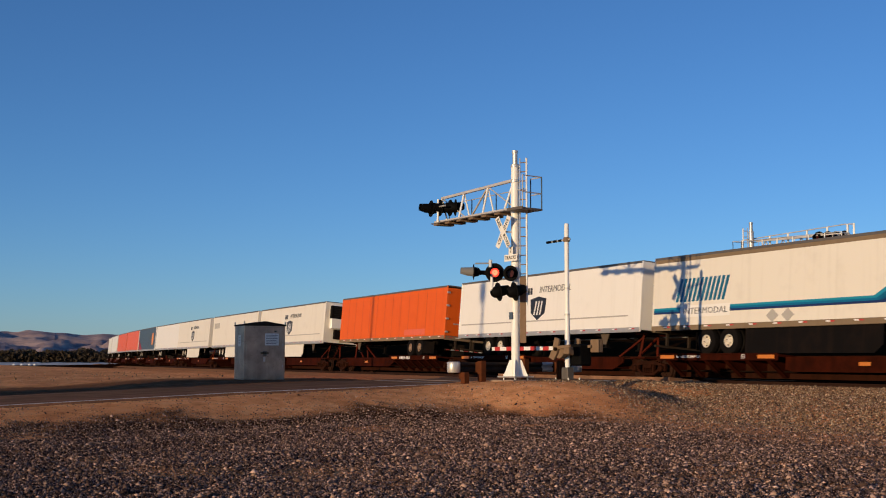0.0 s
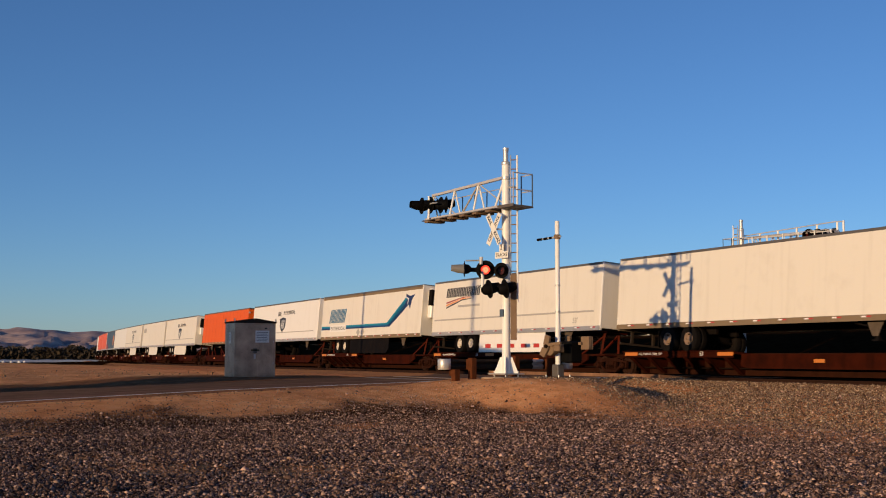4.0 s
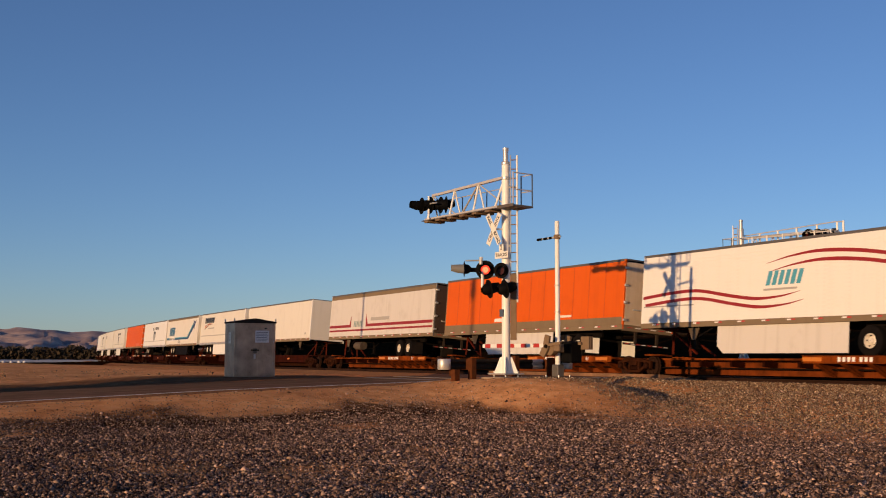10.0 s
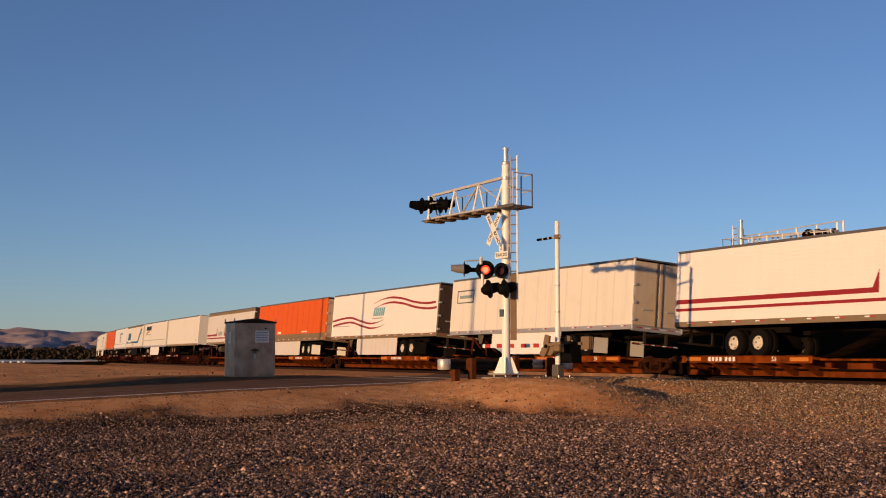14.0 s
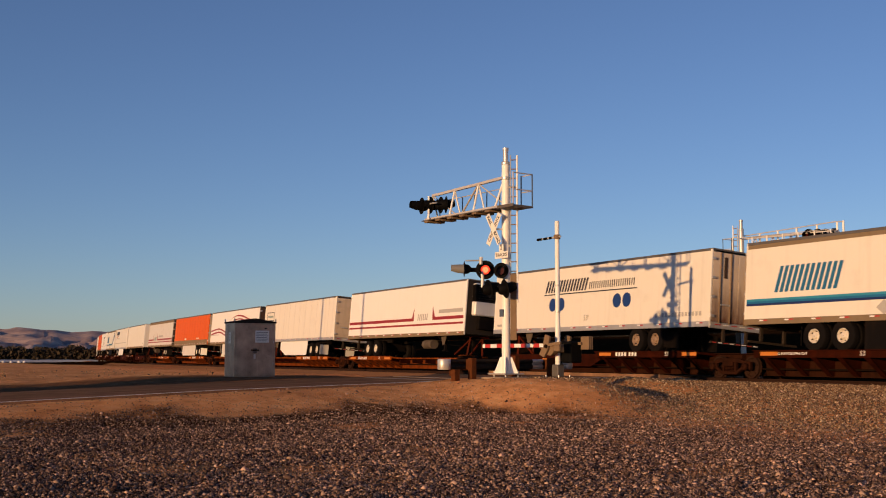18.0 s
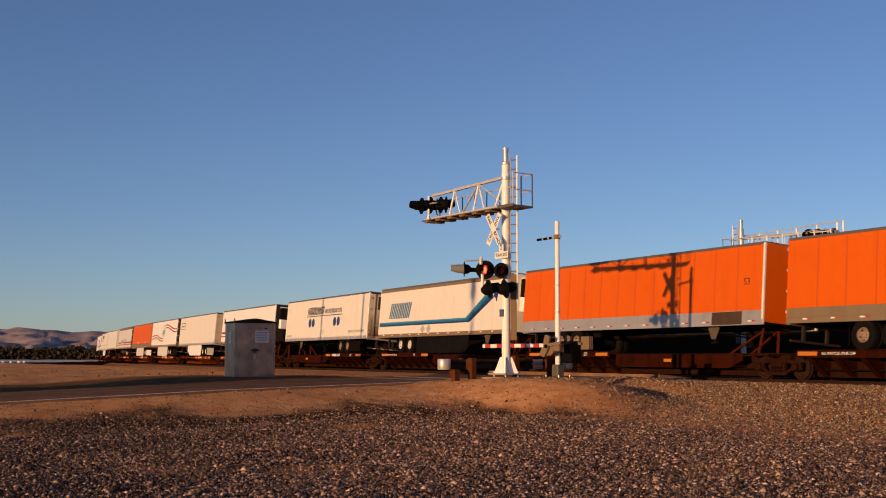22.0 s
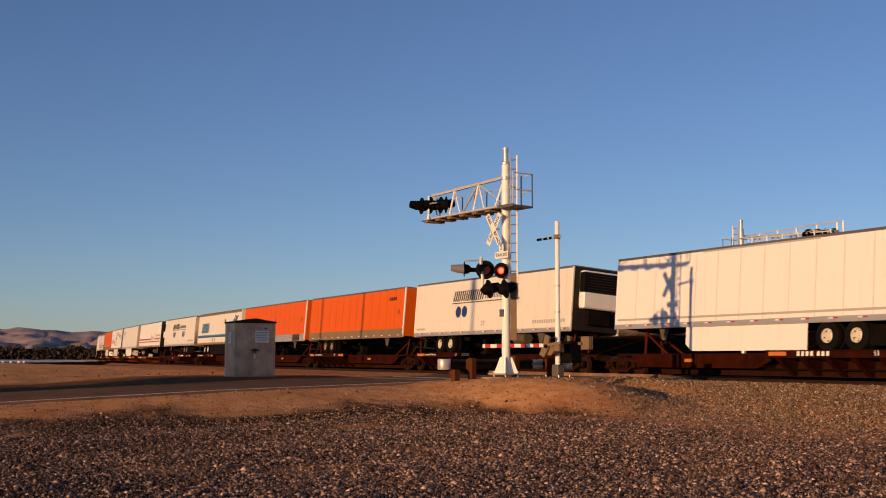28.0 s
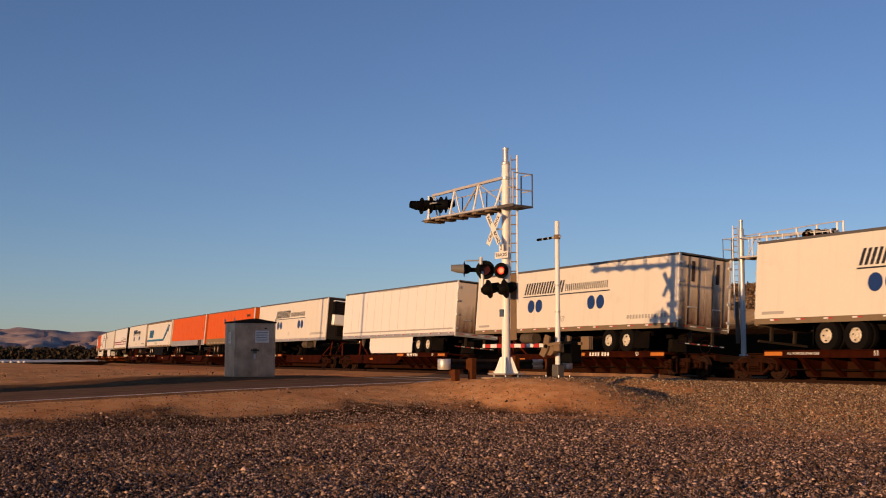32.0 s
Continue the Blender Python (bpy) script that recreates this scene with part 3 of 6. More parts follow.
def trailer(label, body, rail=None, roof=None, nose_back=True, doors=None, nose=None, skirt=None, reefer=False, ribs=None, rims=None, tape=True, post=None, tank=False, band=None, flap=None, framed=False):
    """A 16 m highway van. nose_back: its nose points to the train's tail."""
    rail, roof, nose, post, rims = rail or ALU, roof or ROOFM, nose or body, post or body, rims or RIMW
    flap = flap or BLACK
    g = -1 if nose_back else 1           # x of the nose
    h = LONG / 2
    t = thing("semi_trailer", label, "trailer", group="trailers of the train")
    lo = Z0
    for y in (HALF - 0.06, -HALF):
        part("side_wall", box(bmesh.new(), -h + 0.05, h - 0.05, y, y + 0.06, lo + 0.2, Z1 - 0.1), body, t)
        part("bottom_rail", box(bmesh.new(), -h, h, y - 0.012, y + 0.072, lo, lo + 0.2), rail, t, bevel=0.006)
        part("top_rail", box(bmesh.new(), -h, h, y - 0.008, y + 0.068, Z1 - 0.1, Z1), roof, t, bevel=0.008)
    if band:
        part("lower_band", box(bmesh.new(), -h + 0.05, h - 0.05, HALF - 0.01, HALF + 0.014, lo + 0.2, lo + 0.52), band, t, bevel=0.004)
    part("roof", box(bmesh.new(), -h + 0.02, h - 0.02, -HALF + 0.07, HALF - 0.07, Z1 - 0.05, Z1 + 0.012), roof, t)
    part("floor", box(bmesh.new(), -h + 0.06, h - 0.06, -HALF + 0.07, HALF - 0.07, Z0 + 0.05, Z0 + 0.16), BLACK, t)
    bm = box(bmesh.new(), g * h - (0.06 if g > 0 else 0), g * h + (0 if g > 0 else 0.06), -HALF + 0.08, HALF - 0.08, Z0 + 0.1, Z1 - 0.04)
    part("front_wall", bm, nose, t)
    for sx in (-1, 1):
        for sy in (-1, 1):
            r = 0.075
            part("corner_post", box(bmesh.new(), sx * h - r if sx > 0 else -h - 0.004, sx * h + 0.004 if sx > 0 else -h + r, sy * (HALF - 0.035) - 0.045, sy * (HALF - 0.035) + 0.045, Z0 + 0.02, Z1 - 0.02), post if sx == g else (roof if doors in (DARKDOOR,) else body), t, bevel=0.012)
    # panel seams, in a darker copy of the wall's tone for their shading
    if ribs == "plates":
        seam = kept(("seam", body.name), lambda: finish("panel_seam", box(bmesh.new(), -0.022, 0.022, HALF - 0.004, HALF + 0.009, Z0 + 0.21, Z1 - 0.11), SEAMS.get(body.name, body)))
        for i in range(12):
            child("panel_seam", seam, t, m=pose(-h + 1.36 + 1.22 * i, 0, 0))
    elif ribs == "boards":
        rib = kept(("rib", body.name), lambda: finish("horizontal_rib", box(bmesh.new(), -h + 0.08, h - 0.08, HALF - 0.004, HALF + 0.008, 0, 0.05), body))
        for i in range(18):
            child("horizontal_rib", rib, t, m=pose(0, 0, Z0 + 0.3 + 0.135 * i))
    elif ribs == "posts":
        rib = kept(("post", body.name), lambda: finish("side_post", box(bmesh.new(), -0.03, 0.03, HALF - 0.004, HALF + 0.006, Z0 + 0.21, Z1 - 0.11), SEAMS.get(body.name, body)))
        for i in range(12):
            child("side_post", rib, t, m=pose(-h + 1.36 + 1.22 * i, 0, 0))
    # doors
    e = -g * h
    dm = doors or body
    for sy in (0, 1):
        y0, y1 = (-HALF + 0.09, -0.01) if sy == 0 else (0.01, HALF - 0.09)
        dr = part("door", box(bmesh.new(), min(e, e + g * 0.06), max(e, e + g * 0.06), y0, y1, Z0 + 0.2, Z1 - 0.12), dm, t, bevel=0.01)
        ox = e - g * 0.03
        for f in ((0.3, 0.72) if framed else (0.88,) if sy == 0 else (0.12,)):
            yy = y0 + (y1 - y0) * f
            rod_me = kept(("lock_rod",), lambda: finish("lock_rod", rod(bmesh.new(), (0, 0, Z0 + 0.15), (0, 0, Z1 - 0.12), 0.024, seg=8), BROWNM))
            child("lock_rod", rod_me, dr, m=pose(ox, yy, 0))
        if framed:
            # flat strip on the face; the recess's shade is only its dark colour
            child("door_dark_strip", kept(("dark_strip",), lambda: finish("door_dark_strip", box(bmesh.new(), -0.008, 0.008, -0.08, 0.08, 0.0, 0.8), DARKDOOR)), dr, "thin dark brown strip on the door", pose(e - g * 0.004, (y0 + y1) / 2, Z0 + 1.86))
        for k in range(4):
            hy = y1 if sy else y0
            child("hinge", kept(("hinge",), lambda: finish("hinge", box(bmesh.new(), -0.03, 0.03, -0.09, 0.09, -0.05, 0.05), GALV, bevel=0.008)), dr, m=pose(ox, hy, Z0 + 0.4 + k * 0.72))
        child("handle", kept(("door_handle",), lambda: finish("handle", box(bmesh.new(), -0.02, 0.02, -0.22, 0.22, -0.03, 0.03), GALV, bevel=0.008)), dr, m=pose(ox, (y0 + y1) / 2, Z0 + 0.85))
    part("rear_sill", box(bmesh.new(), min(e, e + g * 0.12), max(e, e + g * 0.12), -HALF + 0.05, HALF - 0.05, Z0 - 0.04, Z0 + 0.19), rail, t, bevel=0.01)
    bm = bmesh.new()
    for y in (-0.55, 0.55):
        beam(bm, (e + g * 0.08, y, Z0), (e + g * 0.08, y, 1.32), 0.08, 0.11)
    beam(bm, (e + g * 0.08, -1.15, 1.30), (e + g * 0.08, 1.15, 1.30), 0.08, 0.08)
    rg = part("rear_guard", bm, DARKBEAM, t, "dark brown rear guard bar")
    for i in range(8):
        child("reflector", kept(("guard_tape", i % 2), lambda: finish("reflector", box(bmesh.new(), -0.004, 0.004, -0.10, 0.10, -0.016, 0.016), TAPER if i % 2 else TAPEW)), rg, m=pose(e + g * 0.08 - g * 0.047, -1.0 + i * 0.285, 1.30))
    for i in range(6):
        y = -1.1 + i * 0.4
        child("reflector", kept(("rear_tape", i % 2), lambda: finish("reflector", box(bmesh.new(), -0.005, 0.005, -0.14, 0.14, -0.018, 0.018), TAPER if i % 2 else TAPEW)), t, m=pose(e - g * 0.006, y, Z0 + 0.1))
    # reflector tape along the lower rail
    if tape:
        for k, mt in enumerate((TAPER, TAPEW)):
            me = kept(("tape", k), lambda: finish("reflector_tape", box(bmesh.new(), 0, 0.19, HALF + 0.012, HALF + 0.0165, Z0 + 0.115, Z0 + 0.165), mt))
            for i in range(13):
                child("reflector_tape", me, t, m=pose(-h + 0.35 + i * 1.22 + k * 0.20, 0, 0))
    # bogie
    ax = -g * (h - 3.9)
    bm = bmesh.new()
    for y in (-0.5, 0.5):
        box(bm, ax - 1.4, ax + 1.4, y - 0.06, y + 0.06, Z0 - 0.22, Z0 + 0.05)
    for x in (-0.62, 0.62):
        rod(bm, (ax + x, -0.95, DECK + 0.505), (ax + x, 0.95, DECK + 0.505), 0.075, seg=10)
        box(bm, ax + x - 0.1, ax + x + 0.1, -0.7, 0.7, DECK + 0.5, Z0 - 0.1)
    part("slider_frame", bm, BLACK, t)
    tyre = kept(("tyre",), lambda: wheel_mesh(False))
    rim = kept(("rim", rims.name), lambda: rim_mesh(rims))
    for x in (-0.62, 0.62):
        for sy in (-1, 1):
            w = child("wheel", tyre, t, m=pose(ax + x, sy * 0.98, DECK + 0.505, -90 * sy, 0, 0))
            child("rim", rim, w, m=pose(0, 0, 0, 0, 0, random.uniform(0, 72)) @ Matrix.Diagonal((0.80, 0.80, 1, 1)))
    for sy in (-1, 1):
        child("mudflap", kept(("flap", flap.name), lambda: finish("mudflap", box(bmesh.new(), -0.01, 0.01, -0.3, 0.3, -0.66, 0), flap)), t, m=pose(ax - g * 1.3, sy * 0.95, DECK + 0.85, 0, 0, -22 * g))
    # landing gear
    lx = g * (h - 2.9)
    for y in (-0.85, 0.85):
        lg = part("landing_leg", box(bmesh.new(), lx - 0.07, lx + 0.07, y - 0.07, y + 0.07, DECK + 0.38, Z0 + 0.02), BLACK, t, bevel=0.01)
        part("foot", box(bmesh.new(), lx - 0.14, lx + 0.14, y - 0.13, y + 0.13, DECK + 0.33, DECK + 0.38), BLACK, lg)
    bm = bmesh.new()
    beam(bm, (lx, -0.85, DECK + 0.7), (lx, 0.85, DECK + 0.7), 0.05, 0.05)
    for y in (-0.85, 0.85):
        beam(bm, (lx, y, DECK + 0.75), (lx - g * 0.95, y, Z0), 0.05, 0.05)
    part("landing_brace", bm, BLACK, t)
    part("gusset_plate", slab(bmesh.new(), [(lx - 0.33, Z0), (lx + 0.33, Z0), (lx + 0.11, Z0 - 0.45), (lx - 0.11, Z0 - 0.45)], 0.97, 0.99), LEGG, t, "grey triangular landing gear plate")
    if skirt:
        a, b = lx - g * 1.6, ax + g * 1.5
        x0, x1 = min(a, b), max(a, b)
        cut = 1.25 if ribs == "posts" else 0.35
        low = 0.865 if DECK == LOW else 0.96
        out = [(x0 + (cut if g < 0 else 0), low), (x1 - (cut if g > 0 else 0), low), (x1, low + 0.27), (x1, Z0), (x0, Z0), (x0, low + 0.27)]
        if ribs == "posts":                          # the end at the wheels is hollowed to clear the tyre
            xe, way = (x0, 1) if g > 0 else (x1, -1)
            out = [(x1 - cut, low), (x1, low + 0.42), (x1, Z0)] + [(xe + way * 0.20 * (k / 6) ** 1.6, Z0 - (Z0 - low) * k / 6) for k in range(7)]
        part("side_skirt", slab(bmesh.new(), out, HALF - 0.10, HALF - 0.075), skirt, t, "flat side skirt panel")
    if tank:
        part("fuel_tank", rod(bmesh.new(), (lx - g * 1.3, 0.9, DECK + 0.72), (lx - g * 2.4, 0.9, DECK + 0.72), 0.25, seg=18), LEGG, t, "grimy grey round fuel tank", smooth=True)
    if reefer:
        nx = g * h
        u = part("cooling_unit", box(bmesh.new(), min(nx, nx + g * 0.42), max(nx, nx + g * 0.42), -0.95, 0.95, Z0 + 1.05, Z1 - 0.2), WHITE, t, "white refrigeration unit with dark grille", bevel=0.06)
        part("grille", box(bmesh.new(), min(nx + g * 0.05, nx + g * 0.435), max(nx + g * 0.05, nx + g * 0.435), -0.96, 0.96, Z0 + 1.75, Z1 - 0.26), BLACK, u, bevel=0.03)
        for i in range(7):
            child("louvre", kept(("louvre",), lambda: finish("louvre", box(bmesh.new(), -0.01, 0.01, -0.8, 0.8, 0, 0.03), CHARCOAL)), u, m=pose(nx + g * 0.44, 0, Z0 + 1.82 + i * 0.12))
        part("lower_housing", box(bmesh.new(), min(nx, nx + g * 0.3), max(nx, nx + g * 0.3), -0.6, 0.6, Z0 + 0.35, Z0 + 1.0), BLACK, t, bevel=0.03)
    return t


def bogie(parent, x, wheels, mat):
    """A two-axle railway bogie at x of its car."""
    b = child("bogie", kept(("bogie", mat.name), lambda: bogie_mesh(mat)), parent, m=pose(x, 0, 0))
    for sx in (-0.86, 0.86):
        wheels.append(child("wheelset", kept(("wheelset",), wheelset_mesh), b, m=pose(sx, 0, 0.40)))
    for sy in (-1, 1):
        for sx in (-0.86, 0.86):
            child("axle_cap", kept(("cap",), lambda: finish("axle_cap", lathe(bmesh.new(), [(0.13, -0.07), (0.14, -0.03), (0.12, 0.04), (0.07, 0.06), (0.02, 0.062)], 14), BOGIED)), b, m=pose(sx, sy * 1.13, 0.40, -90 * sy, 0, 0))
        for k in (-1, 0, 1):
            child("spring", kept(("spring",), spring_mesh), b, m=pose(k * 0.16, sy * 1.03, 0.20))
    return b


def spring_mesh():
    bm = bmesh.new()
    for k in range(5):
        lathe(bm, [(0.05, 0.0), (0.075, 0.012), (0.075, 0.03), (0.05, 0.042)], 10, pose(0, 0, 0.05 * k))
    return finish("spring", bm, BOGIED)


def bogie_mesh(mat):
    """Two cast side frames with open windows, a bolster and brake beams."""
    bm = bmesh.new()
    for y in (-1.02, 1.02):
        a, c = y - 0.065, y + 0.065
        for s in (-1, 1):
            def bar(pts):
                slab(bm, [(s * px, pz) for px, pz in (pts if s > 0 else pts[::-1])], a, c)
            bar([(0.0, 0.56), (0.44, 0.56), (0.74, 0.50), (1.10, 0.50), (1.10, 0.58), (0.80, 0.60), (0.44, 0.70), (0.0, 0.70)])     # top member
            bar([(0.0, 0.12), (0.40, 0.12), (0.74, 0.34), (0.70, 0.42), (0.36, 0.22), (0.0, 0.22)])                                 # lower member
            bar([(0.27, 0.20), (0.36, 0.20), (0.36, 0.58), (0.27, 0.58)])                                                           # column
            bar([(0.68, 0.30), (0.74, 0.28), (0.74, 0.52), (0.68, 0.52)])                                                           # pedestal
            bar([(1.02, 0.28), (1.10, 0.30), (1.10, 0.52), (1.02, 0.52)])
    for y in (-1.03, 1.03):
        box(bm, -0.24, 0.24, y - 0.10, y + 0.10, 0.42, 0.57)
    box(bm, -0.2, 0.2, -0.93, 0.93, 0.36, 0.60)
    for x in (-0.45, 0.45):
        beam(bm, (x, -0.9, 0.36), (x, 0.9, 0.36), 0.1, 0.09)
    return finish("bogie", bm, mat, bevel=0.008)


def wheelset_mesh():
    bm = rod(bmesh.new(), (0, -1.1, 0), (0, 1.1, 0), 0.08, seg=12)
    for s in (-1, 1):
        m = Matrix.Translation((0, s * 0.74, 0)) @ Matrix.Rotation(radians(-90 * s), 4, "X")
        lathe(bm, [(0.09, -0.10), (0.16, -0.08), (0.36, -0.04), (0.43, -0.06), (0.43, -0.03), (0.402, -0.02), (0.398, 0.07), (0.34, 0.07), (0.30, 0.02), (0.14, 0.03), (0.12, 0.09), (0.09, 0.09)], 24, m)
    for i in range(5):
        a = 2 * math.pi * i / 5
        box(bm, 0.2, 0.3, 0.755, 0.79, -0.03, 0.03, Matrix.Rotation(a, 4, "Y"))
    return finish("wheelset", bm, STEEL, smooth=True)


def spine_car(front, rear, nose_back, paint, lead, break_behind, mid, wheels, lettering=True):
    """One platform of an articulated car. front, rear: x of its ends; mid: x of the trailer's middle."""
    c = thing("spine_car", "rust brown spine car platform carrying a trailer" if paint is RUST else "dark red-brown spine car platform carrying a trailer", "railway wagon", group="cars of the train")
    g = -1 if nose_back else 1
    deck = LOW if paint is RUST else HIGH
    up = deck - LOW                      # how far the deck lies above the low kind
    frame_mat = BOGIER if paint is RUST else BOGIED
    h = LONG / 2
    f0, r0 = front - (0.9 if lead else 0.12), rear + (0.9 if break_behind else 0.12)
    ra, fa = r0 + (2.9 if break_behind else 1.1), f0 - (2.9 if lead else 1.1)
    bm = slab(bmesh.new(), [(r0, 0.66), (ra - 0.3, 0.66), (ra, 0.13), (fa, 0.13), (fa + 0.3, 0.66), (f0, 0.66), (f0, deck - 0.03), (r0, deck - 0.03)], -0.38, 0.38)
    box(bm, r0, f0, -0.52, 0.52, deck - 0.03, deck)
    # sill tones darker than the car's paint carry the shade under the deck
    part("centre_sill", bm, RUSTS if paint is RUST else BOGIED, c)
    # deck for the trailer's wheels
    ax = mid - g * (h - 3.9)
    a, b = ax - 3.3, ax + 3.3
    part("wheel_deck", box(bmesh.new(), a, b, -1.32, 1.32, deck - 0.09, deck), paint, c, bevel=0.01)
    for sy in (-1, 1):
        y = sy * 1.32
        sp = part("side_plate", box(bmesh.new(), a, b, min(y, y + sy * 0.03), max(y, y + sy * 0.03), deck - 0.20, deck + 0.025), paint, c, bevel=0.008)
        bm = bmesh.new()
        box(bm, a, b, min(y, y + sy * 0.09), max(y, y + sy * 0.09), deck, deck + 0.03)
        box(bm, a, b, min(y, y + sy * 0.07), max(y, y + sy * 0.07), deck - 0.225, deck - 0.20)
        part("flange", bm, paint, sp)
        for i in range(6):
            x = a + 0.5 + i * 1.12
            child("gusset", kept(("gusset", deck, sy), lambda: finish("gusset", slab_cross(sy, deck), paint)), c, m=pose(x, 0, 0))
        if sy > 0:
            for x in (a + 0.5, b - 0.55):
                child("reflector", kept(("amber",), lambda: finish("reflector", box(bmesh.new(), -0.42, 0.42, 0, 0.006, -0.066, 0.066), AMBER)), sp, "amber reflector panel", pose(x + random.uniform(-0.2, 0.2), 1.352, deck - 0.088))
            size_me = kept(("size_mark",), lambda: words_mesh("stencil", "53", 0.22, LETTER))
            child("stencil", size_me, sp, "white stencilled number", Matrix.Translation((ax - 1.55, 1.353, deck - 0.088)) @ SIDE)
            if paint is RUSTD and nose_back:
                name_me = kept(("car_words",), lambda: words_mesh("stencil", "ALL PURPOSE SPINE CAR", 0.13, LETTER))
                child("stencil", name_me, sp, "white stencilled words", Matrix.Translation((ax + 1.5, 1.353, deck - 0.088)) @ SIDE)
            else:
                for x in (1.75, 1.55, 1.35, 1.15, 0.85, 0.65, 0.45):
                    child("stencil", kept(("stencil",), lambda: finish("stencil", box(bmesh.new(), -0.06, 0.06, 0, 0.005, -0.075, 0.075), LETTER)), sp, "white stencilled bar", pose(ax + x, 1.352, deck - 0.088))
    # deep side girder along the other half
    lo, hi = (r0 + 1.7, a - 0.05) if g < 0 else (b + 0.05, f0 - 1.7)
    for sy in (-1, 1):
        y = sy * 1.0
        if paint is RUSTD:
            outline = [(lo, 0.62), (lo + 0.7, 0.34), (hi - 0.4, 0.34), (hi, 0.42), (hi, 0.86), (lo, 0.86)]
        else:
            outline = [(lo, 0.63), (hi, 0.63), (hi, 0.70), (lo, 0.70)]
        sg = part("side_girder", slab(bmesh.new(), outline, y - 0.04, y + 0.04), paint, c, bevel=0.006)
        if sy > 0:
            for x in ((lo + hi) / 2 + 0.4,) if paint is RUSTD else ():
                child("reflector", kept(("amber_small",), lambda: finish("reflector", box(bmesh.new(), -0.24, 0.24, 0, 0.006, -0.06, 0.06), AMBER)), sg, "amber reflector panel", pose(x, 1.042, 0.62))
    for i in range(5):
        child("cross_bearer", kept(("bearer",), lambda: finish("cross_bearer", box(bmesh.new(), -0.06, 0.06, -1.0, 1.0, 0.4, 0.6), RUSTD)), c, m=pose(lo + 0.5 + (hi - lo - 1.0) * i / 4, 0, 0))
    part("brake_pipe", rod(bmesh.new(), (r0 + 0.5, 0.62, 0.36), (f0 - 0.5, 0.62, 0.36), 0.03, seg=8), GRIME, c)
    # hitch under the trailer's nose
    kx = mid + g * (h - 0.95)
    bm = bmesh.new()
    for y in (-0.45, 0.45):
        beam(bm, (kx, y * 0.8, Z0 - 0.02), (kx - g * 0.1, y, 0.9), 0.09, 0.09)
        beam(bm, (kx, y * 0.7, Z0 - 0.1), (kx - g * 1.55, y, 0.92), 0.075, 0.075)
    box(bm, kx - 0.42, kx + 0.42, -0.5, 0.5, Z0 - 0.03, Z0 + 0.05)
    part("hitch", bm, HITCH, c, "red-orange trailer hitch stand")
    bm = bmesh.new()
    for y in (-0.7, 0.7):
        box(bm, kx + g * 0.5 - 0.5, kx + g * 0.5 + 0.5, y - 0.3, y + 0.3, 0.80, 0.86)
    part("end_platform", bm, paint, c)
    if lead:
        bogie(c, front - 2.0, wheels, frame_mat)
    if break_behind:
        bogie(c, rear + 2.0, wheels, frame_mat)
        part("coupler", box(bmesh.new(), rear - 0.2, rear + 0.95, -0.13, 0.13, 0.62, 0.86), GRIME, c, bevel=0.03)
        part("brake_wheel", lathe(bmesh.new(), [(0.24, -0.015), (0.27, 0), (0.24, 0.015), (0.22, 0)], 18, pose(rear + 1.0, 0.8, 1.15, 0, 90, 0)), GRIME, c)
    else:
        bogie(c, rear, wheels, frame_mat)
    return c


def slab_cross(sy, deck):
    """An outrigger under the deck, across the car: deep at the centre sill, shallow at the edge."""
    bm = bmesh.new()
    pts = ((sy * 0.38, 0.16), (sy * 0.50, 0.16), (sy * 1.3, deck - 0.22), (sy * 1.3, deck - 0.09), (sy * 0.38, deck - 0.09))
    beam(bm, (0, *pts[1]), (0, *pts[2]), 0.22, 0.02)          # its lower flange
    f = [bm.verts.new((0.08, y, z)) for y, z in pts]
    b = [bm.verts.new((-0.08, y, z)) for y, z in pts]
    bm.faces.new(f)
    bm.faces.new(b[::-1])
    for i in range(len(f)):
        j = (i + 1) % len(f)
        bm.faces.new((f[i], f[j], b[j], b[i]))
    return bm


